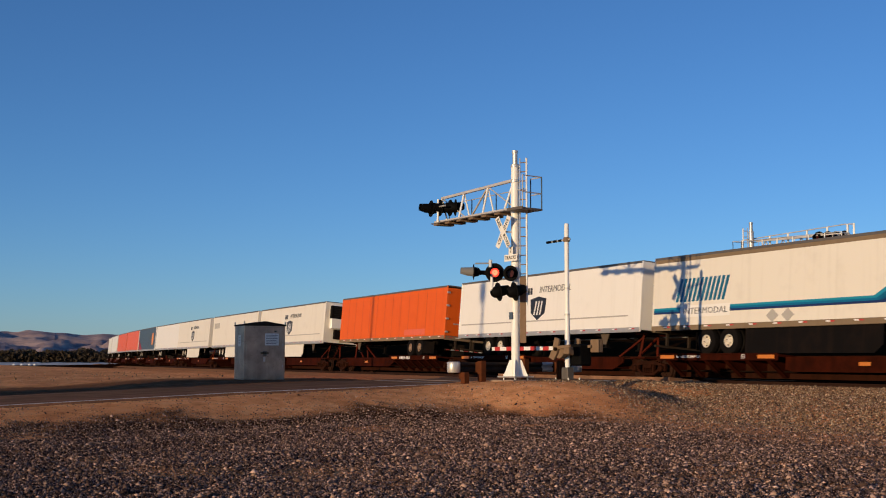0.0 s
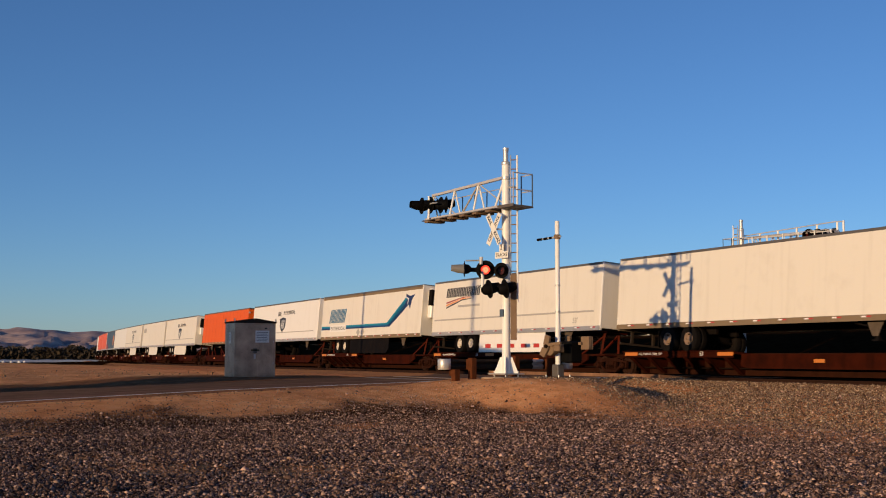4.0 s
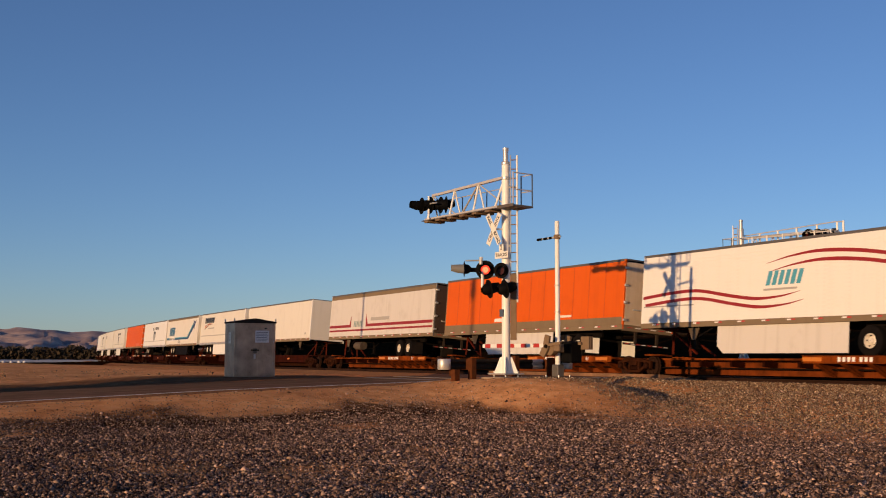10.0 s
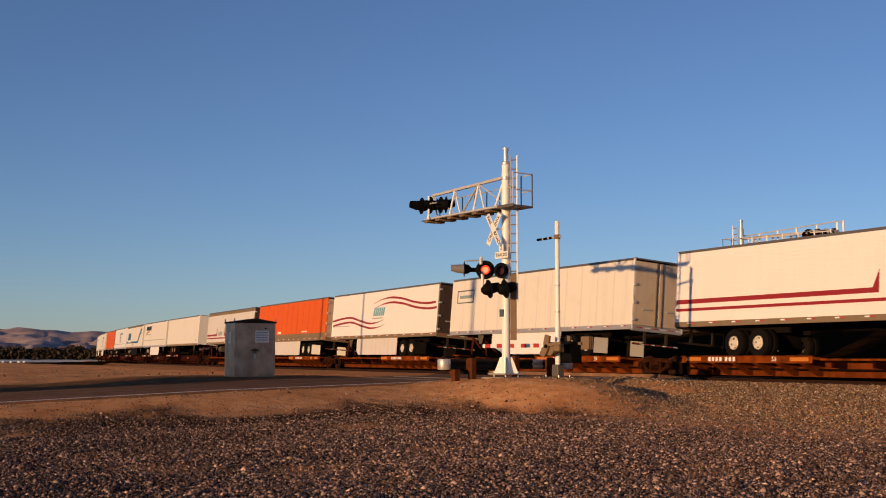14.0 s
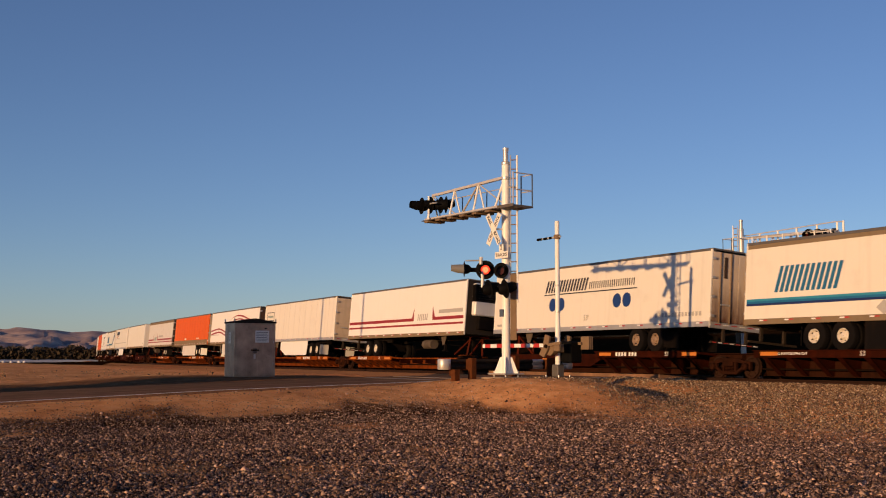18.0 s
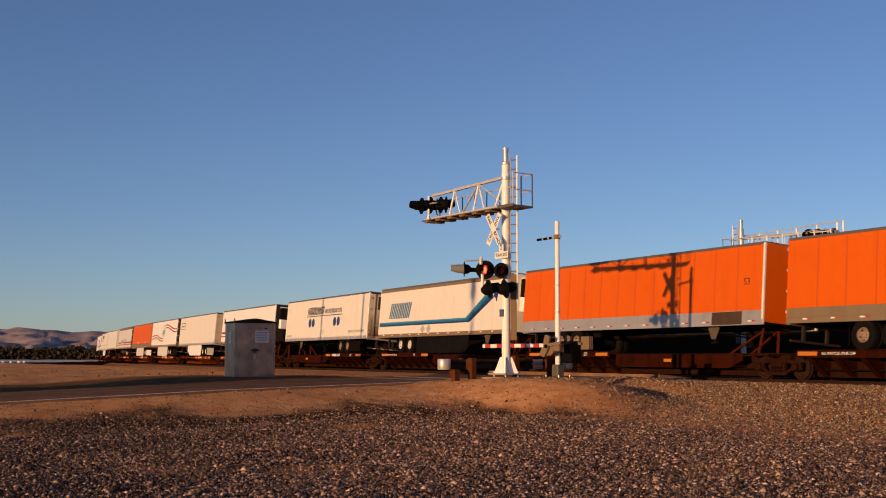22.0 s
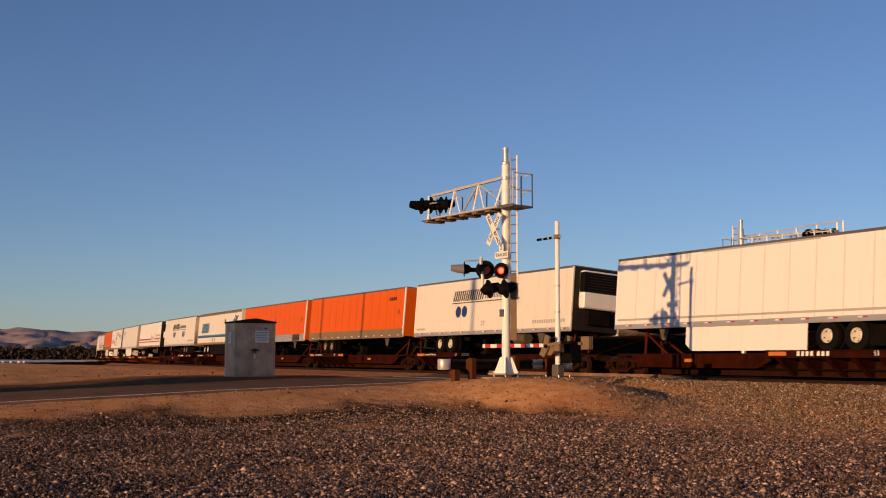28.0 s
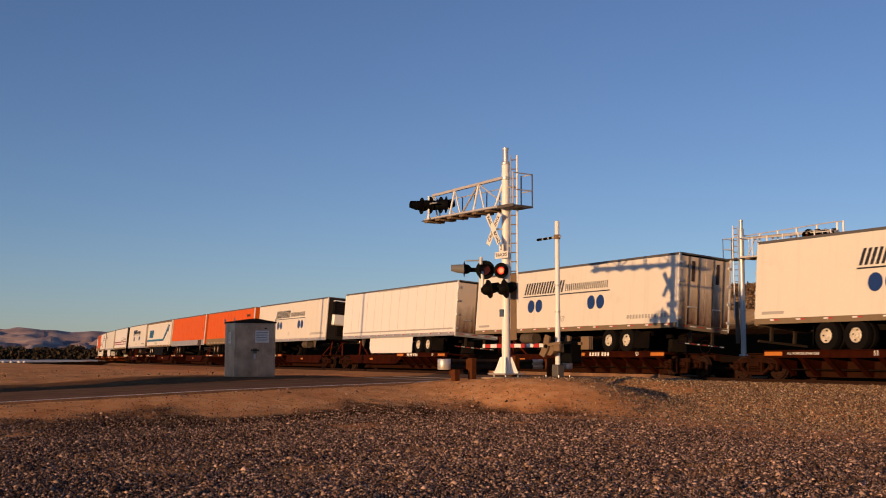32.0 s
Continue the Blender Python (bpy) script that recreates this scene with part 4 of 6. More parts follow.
# ---- the trailers, from the head of the train to its tail ----
def arrow_stripe(t, bold):
    """Teal stripe that rises to an arrow-like star, and slanted letter blocks."""
    side_plate("upper_rail_panel", rect(0.08, 16.07, 2.70, 2.84), BROWNGREY, t, "grimy upper rail")
    blocks("letter_block", 1.45, 4.35, 1.10, 2.0, 12, TEAL, t, slant=0.3, fill=0.62, label="slanted teal letter block")
    for u0, u1, mt, nm in ((0.66, 0.74, NAVY, "dark"), (0.74, 0.82, TEAL, "mid"), (0.82, 0.90, TEALV, "light")):
        side_plate("stripe", [(0.1, u0), (11.75 + (u0 - 0.66) * -1.2, u0), (14.1 + (0.9 - u1) * 1.6, 2.12 - (0.9 - u1) * 1.4), (13.85 + (0.9 - u1) * 1.6, 2.30 - (0.9 - u1) * 1.4), (11.5 + (u0 - 0.66) * -1.2, u1), (0.1, u1)], mt, t, nm + " teal stripe")
    side_plate("star", [(13.85, 2.52), (14.45, 2.36), (15.1, 2.44), (14.68, 2.12), (14.52, 1.62), (14.28, 1.92), (13.6, 1.74), (14.02, 2.14)], NAVY, t, "dark blue pointed star", 0.014)
    side_plate("star_edge", [(13.9, 2.30), (14.2, 2.18), (14.12, 1.86), (14.24, 2.0), (14.30, 2.22), (14.1, 2.30)], WHITE, t, "white edge of the star", 0.018)
    if bold:
        side_plate("word_patch", rect(1.75, 4.6, 0.5, 0.95), WHITE, t, lift=0.0125)
        words("lettering", "INTERMODAL", 0.34, DARKGREYV, t, at_side(3.2, 0.72, 0.004), stretch=1.2)
    for b in (6.2, 6.95):
        side_plate("diamond", [(b, 0.18), (b + 0.3, 0.42), (b, 0.66), (b - 0.3, 0.42)] if not bold else [(b + 0.6, 0.18), (b + 0.9, 0.42), (b + 0.6, 0.66), (b + 0.3, 0.42)], GREYV, t, "grey diamond mark")


def two_stripes(t, gap0, gap1, u0, u1, ink):
    """Two red stripes; the upper one breaks and rises to points beside a short name."""
    side_plate("stripe", [(0.05, u0), (gap0, u0), (gap0, u0 + 0.75), (gap0 - 0.25, u0 + 0.17), (0.05, u0 + 0.17)], RED, t, "red stripe with a raised tip")
    side_plate("stripe", [(gap1, u0), (16.0, u0), (16.0, u0 + 0.17), (gap1 + 0.3, u0 + 0.17), (gap1 - 0.05, u0 + 0.78)], RED, t, "red stripe with a raised tip")
    side_plate("stripe", rect(0.05, 16.0, u1, u1 + 0.11), RED, t, "thin red stripe")
    blocks("letter_block", gap0 + 0.5, gap1 - 0.55, u0 + 0.02, u0 + 0.38, 6, ink, t, slant=0.12, fill=0.5, label="faded letter block")
    side_plate("name_bar", rect(gap1 + 0.75, min(gap1 + 3.6, 15.9), u0 + 0.35, u0 + 0.55), GREYV, t, "faded grey lettering bar")


def dots_name(t):
    """Dark letter blocks over a line, two pairs of blue discs."""
    blocks("letter_block", 4.62, 8.0, 1.78, 2.32, 15, INK, t, slant=0.35, fill=0.56, label="black slanted letter block")
    blocks("letter_block", 8.16, 11.5, 1.82, 2.12, 22, INK, t, slant=0.05, fill=0.36, label="small black letter block")
    side_plate("underline", rect(4.55, 11.6, 1.66, 1.71), INK, t, "thin black line")
    for b in (5.3, 5.98, 10.25, 10.93):
        side_plate("disc", [(b + 0.29 * math.cos(a * math.pi / 14), 1.22 + 0.30 * math.sin(a * math.pi / 14)) for a in range(28)], BLUEDOT, t, "round blue disc")
    blocks("letter_block", 12.9, 15.75, 0.42, 0.58, 14, GREYV, t, fill=0.6, label="faded grey letter block")
    words("lettering", "53'", 0.34, GREYV, t, at_side(8.05, 0.55))
    side_plate("data_bar", rect(0.35, 1.4, 0.34, 0.44), GREYV, t, "faded grey lettering bar")


def shield_name(t):
    """Shield badge, name bar and a grey line."""
    side_plate("shield", [(7.3, 1.72), (8.05, 1.84), (8.75, 1.72), (8.65, 1.05), (8.02, 0.72), (7.42, 1.05)], INK, t, "black shield badge")
    for b in (7.66, 7.92, 8.18):
        side_plate("shield_mark", [(b, 0.98), (b + 0.10, 0.96), (b + 0.26, 1.62), (b + 0.16, 1.62)], WHITE, t, "white slanted bar", 0.014)
    words("lettering", "INTERMODAL", 0.42, DARKGREYV, t, at_side(9.45, 2.14), stretch=1.05, slant=0.15)
    blocks("letter_block", 6.75, 7.5, 1.96, 2.28, 3, INK, t, fill=0.7, label="small black letter block")
    side_plate("stripe", rect(0.3, 15.3, 0.66, 0.72), GREYV, t, "thin grey line")


def flow(points, steps=8):
    """A smooth line through the points."""
    out = []
    for i in range(len(points) - 1):
        p0, p1, p2, p3 = points[max(i - 1, 0)], points[i], points[i + 1], points[min(i + 2, len(points) - 1)]
        for k in range(steps):
            f = k / steps
            out.append(tuple(0.5 * (2 * b + (c - a) * f + (2 * a - 5 * b + 4 * c - d) * f * f + (3 * b - a - 3 * c + d) * f ** 3) for a, b, c, d in zip(p0, p1, p2, p3)))
    return out + [points[-1]]


def swoosh(t, points, label, taper):
    """Wavy double ribbon in red; taper: which end runs to a point."""
    for drop in (0.0, 0.30):
        top = [(b + drop * 0.5, u - drop) for b, u in flow(points)]
        n_ = len(top) - 1
        bm = bmesh.new()
        rows = []
        for k, (b, u) in enumerate(top):
            e = k / n_
            w = 0.125 * min(1.0, 2.6 * (e if taper == "front" else 1 - e) + 0.04)
            rows.append([bm.verts.new((LONG / 2 - b, HALF + y, Z0 + z)) for y, z in ((0.012, u - w), (0.012, u), (0.002, u), (0.002, u - w))])
        for a, b in zip(rows, rows[1:]):
            for q in range(4):
                bm.faces.new((a[q], a[(q + 1) % 4], b[(q + 1) % 4], b[q]))
        bm.faces.new(rows[0])
        bm.faces.new(rows[-1][::-1])
        part("ribbon", bm, RED, t, label)


def build_trailers():
    """(metres from the reference point to the front edge at the start, trailer, nose towards the tail, first of an articulated set)"""
    global DECK
    out = []
    DECK = HIGH

    def add(s, t, back, lead=False):
        out.append((s, t, back, lead, RUST if -100 < s < -10 else RUSTD))

    add(229.5, trailer("plain white highway trailer", WHITE), True, True)
    add(211.5, trailer("plain white highway trailer with bright corner posts", WHITE), True)
    add(193.2, trailer("faded red-orange trailer with ribbed sides", DULL_ORANGE, ribs="posts"), True)
    add(175.9, trailer("faded red-orange trailer with pale corner posts", DULL_ORANGE, ribs="posts", post=WHITE), True)
    t = trailer("slate blue trailer with a pale round badge", SLATE, post=WHITE, tape=False)
    side_plate("badge", [(13.6 + 0.8 * math.cos(a * math.pi / 12), 1.45 + 0.8 * math.sin(a * math.pi / 12)) for a in range(24)], ORANGEV, t, "round orange-brown badge")
    side_plate("triangle", [(0.2, 0.2), (4.2, 0.2), (0.2, 1.5)], RED, t, "red triangle at the lower edge")
    add(159.2, t, True)
    add(142.3, trailer("plain white highway trailer with corner posts", WHITE), True)
    t = trailer("white trailer with black shield badge and grey line", CREAM, skirt=CREAM)
    shield_name(t)
    add(126.2, t, True, True)
    t = trailer("plain aged white trailer", CREAM, skirt=CREAM)
    blocks("letter_block", 0.6, 2.6, 1.8, 2.3, 4, GREYV, t, label="faded grey letter block")
    add(108.4, t, True)
    t = trailer("white refrigerated trailer with black shield badge", CREAM, reefer=True, skirt=CREAM)
    shield_name(t)
    add(91.2, t, True)
    t = trailer("orange trailer with grey roof rail and orange doors", ORANGE, nose_back=False, doors=ORANGE, ribs="plates", rail=BROWNGREY, rims=RIMB)
    side_plate("patch", rect(10.7, 13.6, 0.28, 0.62), DULL_ORANGE, t, "dull brown-orange patch")
    add(71.67, t, False, True)
    t = trailer("white trailer with black shield badge and grey line", WHITE, post=WHITE)
    shield_name(t)
    add(53.8, t, True)
    t = trailer("cream refrigerated trailer with teal stripe and star", CREAM, rail=BROWNGREY, reefer=True, skirt=BLACK)
    arrow_stripe(t, True)
    add(36.84, t, True)
    t = trailer("cream trailer with black name, coloured swoosh and skirt", CREAM, skirt=WHITE, post=WHITE)
    blocks("letter_block", 1.5, 5.25, 2.03, 2.52, 20, INK, t, slant=0.15, fill=0.66, label="heavy black letter block")
    for k, mt in enumerate((RED, ORANGEV, INK)):
        side_plate("swoosh", [(1.55, 1.78 - 0.13 * k), (3.4, 2.0 - 0.06 * k), (4.6, 2.0 - 0.05 * k), (3.3, 1.95 - 0.07 * k), (1.55, 1.70 - 0.13 * k)], mt, t, "slanting swoosh stripe")
    side_plate("tagline_bar", rect(2.9, 5.3, 1.47, 1.58), GREYV, t, "grey lettering bar")
    side_plate("stripe", rect(0.25, 15.6, 0.80, 0.88), GREYV, t, "grey line along the side")
    words("lettering", "53'", 0.34, GREYV, t, at_side(14.2, 0.45))
    add(19.19, t, True)
    t = trailer("plain cream trailer with grimy lower rail", CREAM, rail=BROWNGREY, post=WHITE, rims=RIMB)
    side_plate("vent", rect(15.0, 15.25, 0.45, 0.6), GREYV, t, "small grey vent")
    add(1.84, t, True)
    DECK = LOW
    t = trailer("grey-white trailer with red stripes and dark doors", GREYWHITE, nose_back=False, doors=DARKDOOR, rail=BROWNGREY, tank=True)
    side_plate("upper_rail_panel", rect(0.08, 16.07, 2.62, 2.84), BROWNGREY, t, "grimy upper rail")
    two_stripes(t, 3.85, 6.35, 0.75, 0.50, GREENV)
    add(-18.3, t, False, True)
    t = trailer("orange trailer with grey lower band and tan doors", ORANGE, nose_back=False, doors=TAN, ribs="plates", rail=BROWNGREY, band=BROWNGREY, skirt=GREYWHITE, rims=RIMW, post=BROWNGREY, flap=SIGNW)
    side_plate("patch", rect(5.4, 6.2, 0.58, 0.75), WHITE, t, "small white patch")
    side_plate("patch", rect(11.1, 12.3, 0.62, 0.72), CREAM, t, "small pale patch")
    add(-35.86, t, False)
    t = trailer("white ribbed trailer with red wavy ribbons and turquoise letters", WHITE, nose_back=False, doors=DARKDOOR, rail=BROWNGREY, skirt=GREYWHITE, ribs="boards")
    swoosh(t, [(0.08, 1.27), (1.8, 1.40), (3.4, 1.42), (5.2, 1.15), (6.6, 0.98), (7.8, 1.0), (8.7, 1.12)], "wavy red ribbon", "back")
    swoosh(t, [(7.0, 2.14), (8.2, 2.36), (9.6, 2.46), (11.2, 2.34), (13.0, 2.06), (14.6, 1.92), (15.8, 1.94)], "wavy red ribbon", "front")
    blocks("letter_block", 7.0, 8.75, 1.36, 1.86, 6, AQUA, t, slant=0.3, fill=0.66, label="slanted turquoise letter block")
    side_plate("name_bar", rect(6.9, 8.5, 1.18, 1.25), GREYV, t, "faded grey lettering bar")
    side_plate("name_bar", rect(0.15, 3.2, 0.82, 0.87), GREYV, t, "faded grey lettering bar")
    add(-53.28, t, False)
    # the doors take TAN, a darker tone than the body
    t = trailer("clean white trailer with boxed badge, skirt and tan doors", CREAM, nose_back=False, doors=TAN, skirt=WHITE, ribs="posts", flap=GREYV)
    for r_ in (rect(0.62, 2.45, 1.65, 1.71), rect(0.62, 2.45, 2.27, 2.33), rect(0.62, 0.69, 1.71, 2.27), rect(2.38, 2.45, 1.71, 2.27)):
        side_plate("badge_frame", r_, DARKGREYV, t, "dark grey badge frame")
    side_plate("badge_bar", rect(0.9, 2.2, 1.9, 2.06), GREENV, t, "grey-green lettering bar")
    add(-71.03, t, False)
    t = trailer("white ribbed refrigerated trailer with red stripes", WHITE, reefer=True, nose=CHARCOAL, ribs="boards", rail=BROWNGREY, tank=True)
    two_stripes(t, 9.85, 12.3, 0.88, 0.60, GREYV)
    add(-89.96, t, True)
    DECK = HIGH
    t = trailer("cream trailer with blue discs and brown-framed doors", CREAM, nose_back=False, doors=RUSTDOOR, rims=RIMB, framed=True)
    dots_name(t)
    add(-109.3, t, False, True)
    t = trailer("cream refrigerated trailer with teal stripe and star", CREAM, rail=BROWNGREY, reefer=True, skirt=BLACK)
    arrow_stripe(t, False)
    words("lettering", "53", 0.34, GREYV, t, at_side(15.35, 0.42))
    add(-127.32, t, True)
    t = trailer("orange trailer with pale grey lower band, white posts", ORANGE, ribs="plates", rail=ALU, band=ALU, post=WHITE, rims=RIMB)
    words("lettering", "53", 0.36, DARKDOOR, t, at_side(15.3, 1.55))
    side_plate("patch", rect(13.5, 15.1, 0.03, 0.50), DARKDOOR, t, "dark brown patch on the lower band", 0.024)
    add(-144.54, t, True)
    t = trailer("orange trailer with grimy brown lower band, white posts", ORANGE, ribs="plates", rail=BROWNGREY, band=BROWNGREY, post=WHITE, rims=RIMB)
    words("lettering", "53", 0.36, DARKDOOR, t, at_side(15.4, 1.5))
    blocks("letter_block", 13.9, 15.0, 2.2, 2.4, 4, DARKDOOR, t, label="dark brown lettering bar")
    add(-161.83, t, True)
    t = trailer("cream refrigerated trailer with blue discs", CREAM, reefer=True, nose=CHARCOAL, rims=RIMW, tank=True, post=CREAM)
    dots_name(t)
    add(-179.55, t, True)
    t = trailer("white plated trailer with skirt and rust-stained doors", WHITE, nose_back=False, doors=RUSTDOOR, skirt=WHITE, ribs="plates")
    side_plate("stripe", rect(0.2, 15.9, 0.34, 0.42), GREYV, t, "dark grey line along the side")
    side_plate("upper_rail_panel", rect(5.4, 11.3, 2.80, 2.86), GREYV, t, "grey upper rail")
    add(-199.06, t, False, True)
    t = trailer("cream trailer with blue discs and brown-framed doors", CREAM, nose_back=False, doors=RUSTDOOR, rims=RIMW, rail=BROWNGREY, tank=True, framed=True)
    dots_name(t)
    add(-217.55, t, False)
    t = trailer("cream trailer with blue discs and grimy lower rail", CREAM, rims=RIMW, rail=BROWNGREY)
    dots_name(t)
    add(-237.99, t, True, True)
    add(-256.0, trailer("plain white highway trailer", WHITE), True)
    return out


TRAIN = build_trailers()
CARS, WHEELSETS = [], []
for i, (s, t, back, lead, paint) in enumerate(TRAIN):
    mid = s - LONG / 2
    ahead = (TRAIN[i - 1][0] - LONG + s) / 2 if i else s + 0.9
    last = i == len(TRAIN) - 1
    behind = (s - LONG + TRAIN[i + 1][0]) / 2 if not last else s - LONG - 0.9
    CARS.append((mid, spine_car(ahead - mid, behind - mid, back, paint, lead, last or TRAIN[i + 1][3], 0.0, WHEELSETS)))


def motions():
    times = [float(k) for k in range(33)]
    for (s, t, *_), (mid, c) in zip(TRAIN, CARS):
        rows = [(k, on_line(mid + travelled(k))) for k in times]
        walk(t, rows)
        walk(c, rows)
    # the wheels roll
    fast = [k / 15 for k in range(481)]
    turns = [travelled(k) / 0.40 for k in fast]
    for w in WHEELSETS:
        at = w.matrix_basis.translation.copy()
        walk(w, [(k, Matrix.Translation(at) @ Matrix.Rotation(a % (2 * math.pi), 4, "Y")) for k, a in zip(fast, turns)])
    # the flashers: each burner turns its bright face to the lens for half a beat
    for burner, shift in FLASHERS:
        rest = burner.matrix_basis.copy()
        rows, k = [(0.0, rest @ pose(0, 0, 0, 0, 0, 0 if shift else 180))], 0
        beat = 1.0145
        t0 = 9.29 - 10 * beat + (0 if shift else beat / 2)
        ang = 0
        rows = []
        while t0 < 32.6:
            for dt, a in ((-0.05, 180), (-0.0167, 240), (0.0167, 300), (0.05, 360), (beat / 2 - 0.05, 360), (beat / 2 - 0.0167, 420), (beat / 2 + 0.0167, 480), (beat / 2 + 0.05, 540)):
                if 0 <= t0 + dt <= 32:
                    rows.append((t0 + dt, rest @ pose(0, 0, 0, 0, 0, a)))
            t0 += beat
        first, final = rows[0][1], rows[-1][1]
        walk(burner, [(0.0, first)] + [r for r in rows if 0.04 < r[0] < 31.96] + [(32.0, final)])


# ---- the crossing's signals ----
TURN = 8.05
FLASHERS = []


def lamp(parent, m, hood=None, flash=None, deep=0.34):
    """A flashing-light unit that faces local -y: target disc, housing, hood, lens."""
    hood = hood or LAMPB
    Rx = Matrix.Rotation(radians(90), 4, "X")
    disc = child("target_disc", kept(("disc",), lambda: finish("target_disc", lathe(bmesh.new(), [(0.20, -0.012), (0.305, -0.012), (0.305, 0.0), (0.20, 0.0)], 32, Rx), LAMPB, smooth=True)), parent, "black round target disc", m)
    child("housing", kept(("housing",), lambda: finish("housing", lathe(bmesh.new(), [(0.10, -0.26), (0.17, -0.18), (0.20, -0.02), (0.20, 0.02)], 24, Rx), LAMPB, smooth=True)), disc)

    def hood_mesh():
        bm = bmesh.new()
        n_ = 18
        rings = []
        for y, r, drop in ((0.0, 0.185, 0.30), (-deep * 0.5, 0.175, 0.60), (-deep, 0.165, 1.15)):
            row = []
            for i in range(n_ + 1):
                a = -math.pi * 0.5 + drop + (2 * math.pi - 2 * drop) * i / n_
                row.append(((r * math.cos(a), y, r * math.sin(a)), ((r - 0.008) * math.cos(a), y, (r - 0.008) * math.sin(a))))
            rings.append(row)
        vo = [[bm.verts.new(p_[0]) for p_ in row] for row in rings]
        vi = [[bm.verts.new(p_[1]) for p_ in row] for row in rings]
        for a in range(2):
            for i in range(n_):
                bm.faces.new((vo[a][i], vo[a][i + 1], vo[a + 1][i + 1], vo[a + 1][i]))
                bm.faces.new((vi[a][i + 1], vi[a][i], vi[a + 1][i], vi[a + 1][i + 1]))
        for i in range(n_):
            bm.faces.new((vo[2][i], vo[2][i + 1], vi[2][i + 1], vi[2][i]))
        return finish("hood", bm, hood, smooth=True)
    child("hood", kept(("hood", hood.name, deep), hood_mesh), disc)
    if flash is None:
        child("lens", kept(("lens",), lambda: finish("lens", lathe(bmesh.new(), [(0.15, 0.0), (0.13, 0.025), (0.06, 0.045), (0.01, 0.05)], 24, Rx), LENSD, smooth=True)), disc, "dark red lens")
    else:
        child("lens_back", kept(("lens_back",), lambda: finish("lens_back", lathe(bmesh.new(), [(0.155, -0.05), (0.155, -0.03), (0.01, -0.03)], 24, Rx), LENSD)), disc, "dark red reflector")
        bm = lathe(bmesh.new(), [(0.145, 0.0), (0.14, 0.012), (0.07, 0.02), (0.01, 0.022)], 24, Rx)
        me = kept(("burner",), lambda: finish("burner", bm, LIT, smooth=True))
        b_ = child("burner", me, disc, "red flashing lamp", pose(0, -0.02, 0))
        child("burner_core", kept(("core",), lambda: finish("burner_core", lathe(bmesh.new(), [(0.100, 0.015), (0.085, 0.024), (0.03, 0.03), (0.01, 0.031)], 20, Rx), LITHOT, smooth=True)), b_)
        child("burner_back", kept(("back",), lambda: finish("burner_back", lathe(bmesh.new(), [(0.147, -0.004), (0.147, 0.016), (0.156, 0.016), (0.156, -0.012), (0.01, -0.012)], 24, Rx), LENSD)), b_, "dark back of the lamp")
        FLASHERS.append((b_, flash))
    return disc


def truss(parent, x0, x1, zb, zt, wide, bays, mat, am):
    for y in (-wide, wide):
        part("chord", beam(bmesh.new(), (x0, y, zb), (x1, y, zb), 0.07, 0.07), mat, parent, m=am)
        part("chord", beam(bmesh.new(), (x0, y, zt), (x1, y, zt - 0.08), 0.06, 0.06), mat, parent, m=am)
        for i in range(bays):
            a, b = x0 + (x1 - x0) * i / bays, x0 + (x1 - x0) * (i + 1) / bays
            mid = (a + b) / 2
            zi = zt - 0.08 * (i + 0.5) / bays
            if y > 0:
                part("strut", rod(bmesh.new(), (mid, y, zb), (mid, y, zi), 0.016, seg=8), mat, parent, m=am)
                continue
            part("strut", rod(bmesh.new(), (a, y, zb), (mid, y, zi), 0.028, seg=8), mat, parent, m=am)
            part("strut", rod(bmesh.new(), (mid, y, zi), (b, y, zb), 0.028, seg=8), mat, parent, m=am)
    for x in (x0, x1):
        part("end_frame", rod(bmesh.new(), (x, -wide, zt - 0.04), (x, wide, zt - 0.04), 0.024, seg=6), mat, parent, m=am)
    for i in range(bays + 1):
        x = x0 + (x1 - x0) * i / bays
        part("cross_tie", rod(bmesh.new(), (x, -wide, zb), (x, wide, zb), 0.022, seg=6), mat, parent, m=am)


def ridge_truss(parent, x0, x1, zb, zt, wide, bays, am):
    """Three chords: one along the ridge, two below; an A-frame at each joint and a diagonal in each bay."""
    for y in (-wide, wide):
        part("chord", beam(bmesh.new(), (x0, y, zb), (x1 - 0.12, y, zb), 0.07, 0.07), TRUSS, parent, m=am)
    part("chord", beam(bmesh.new(), (x0, 0, zt), (x1, 0, zt - 0.08), 0.095, 0.085), TRUSS, parent, m=am)
    tops = [Vector((x0 + (x1 - x0) * i / bays, 0, zt - 0.08 * i / bays)) for i in range(bays + 1)]
    for i, p_ in enumerate(tops):
        for y in (-wide, wide):
            part("strut", rod(bmesh.new(), p_, (p_.x + (0.05 if i else -0.22), y, zb), 0.036 if y < 0 else 0.030, seg=8), MASTW, parent, "white tubular strut", m=am)
        part("cross_tie", rod(bmesh.new(), (p_.x, -wide, zb), (p_.x, wide, zb), 0.025, seg=6), TRUSS, parent, m=am)
    for i, (a, b) in enumerate(zip(tops, tops[1:])):
        if i == 1:
            part("diagonal", rod(bmesh.new(), a, (b.x + 0.05, wide, zb), 0.034, seg=8), TRUSS, parent, m=am)
        else:
            part("diagonal", rod(bmesh.new(), b, (a.x - 0.1, wide, zb), 0.022, seg=8), TRUSS, parent, m=am)


def walkway(parent, x0, x1, z, wide, mat, am):
    w = part("walkway", box(bmesh.new(), min(x0, x1), max(x0, x1), -wide, wide, z - 0.03, z), WALK, parent, m=am)
    n_ = 6
    for i in range(n_):
        x = x0 + (x1 - x0) * (i + 0.5) / n_
        part("bracket", box(bmesh.new(), x - 0.22, x + 0.1, -wide, wide, z - 0.10, z - 0.032), BROWNM, w)


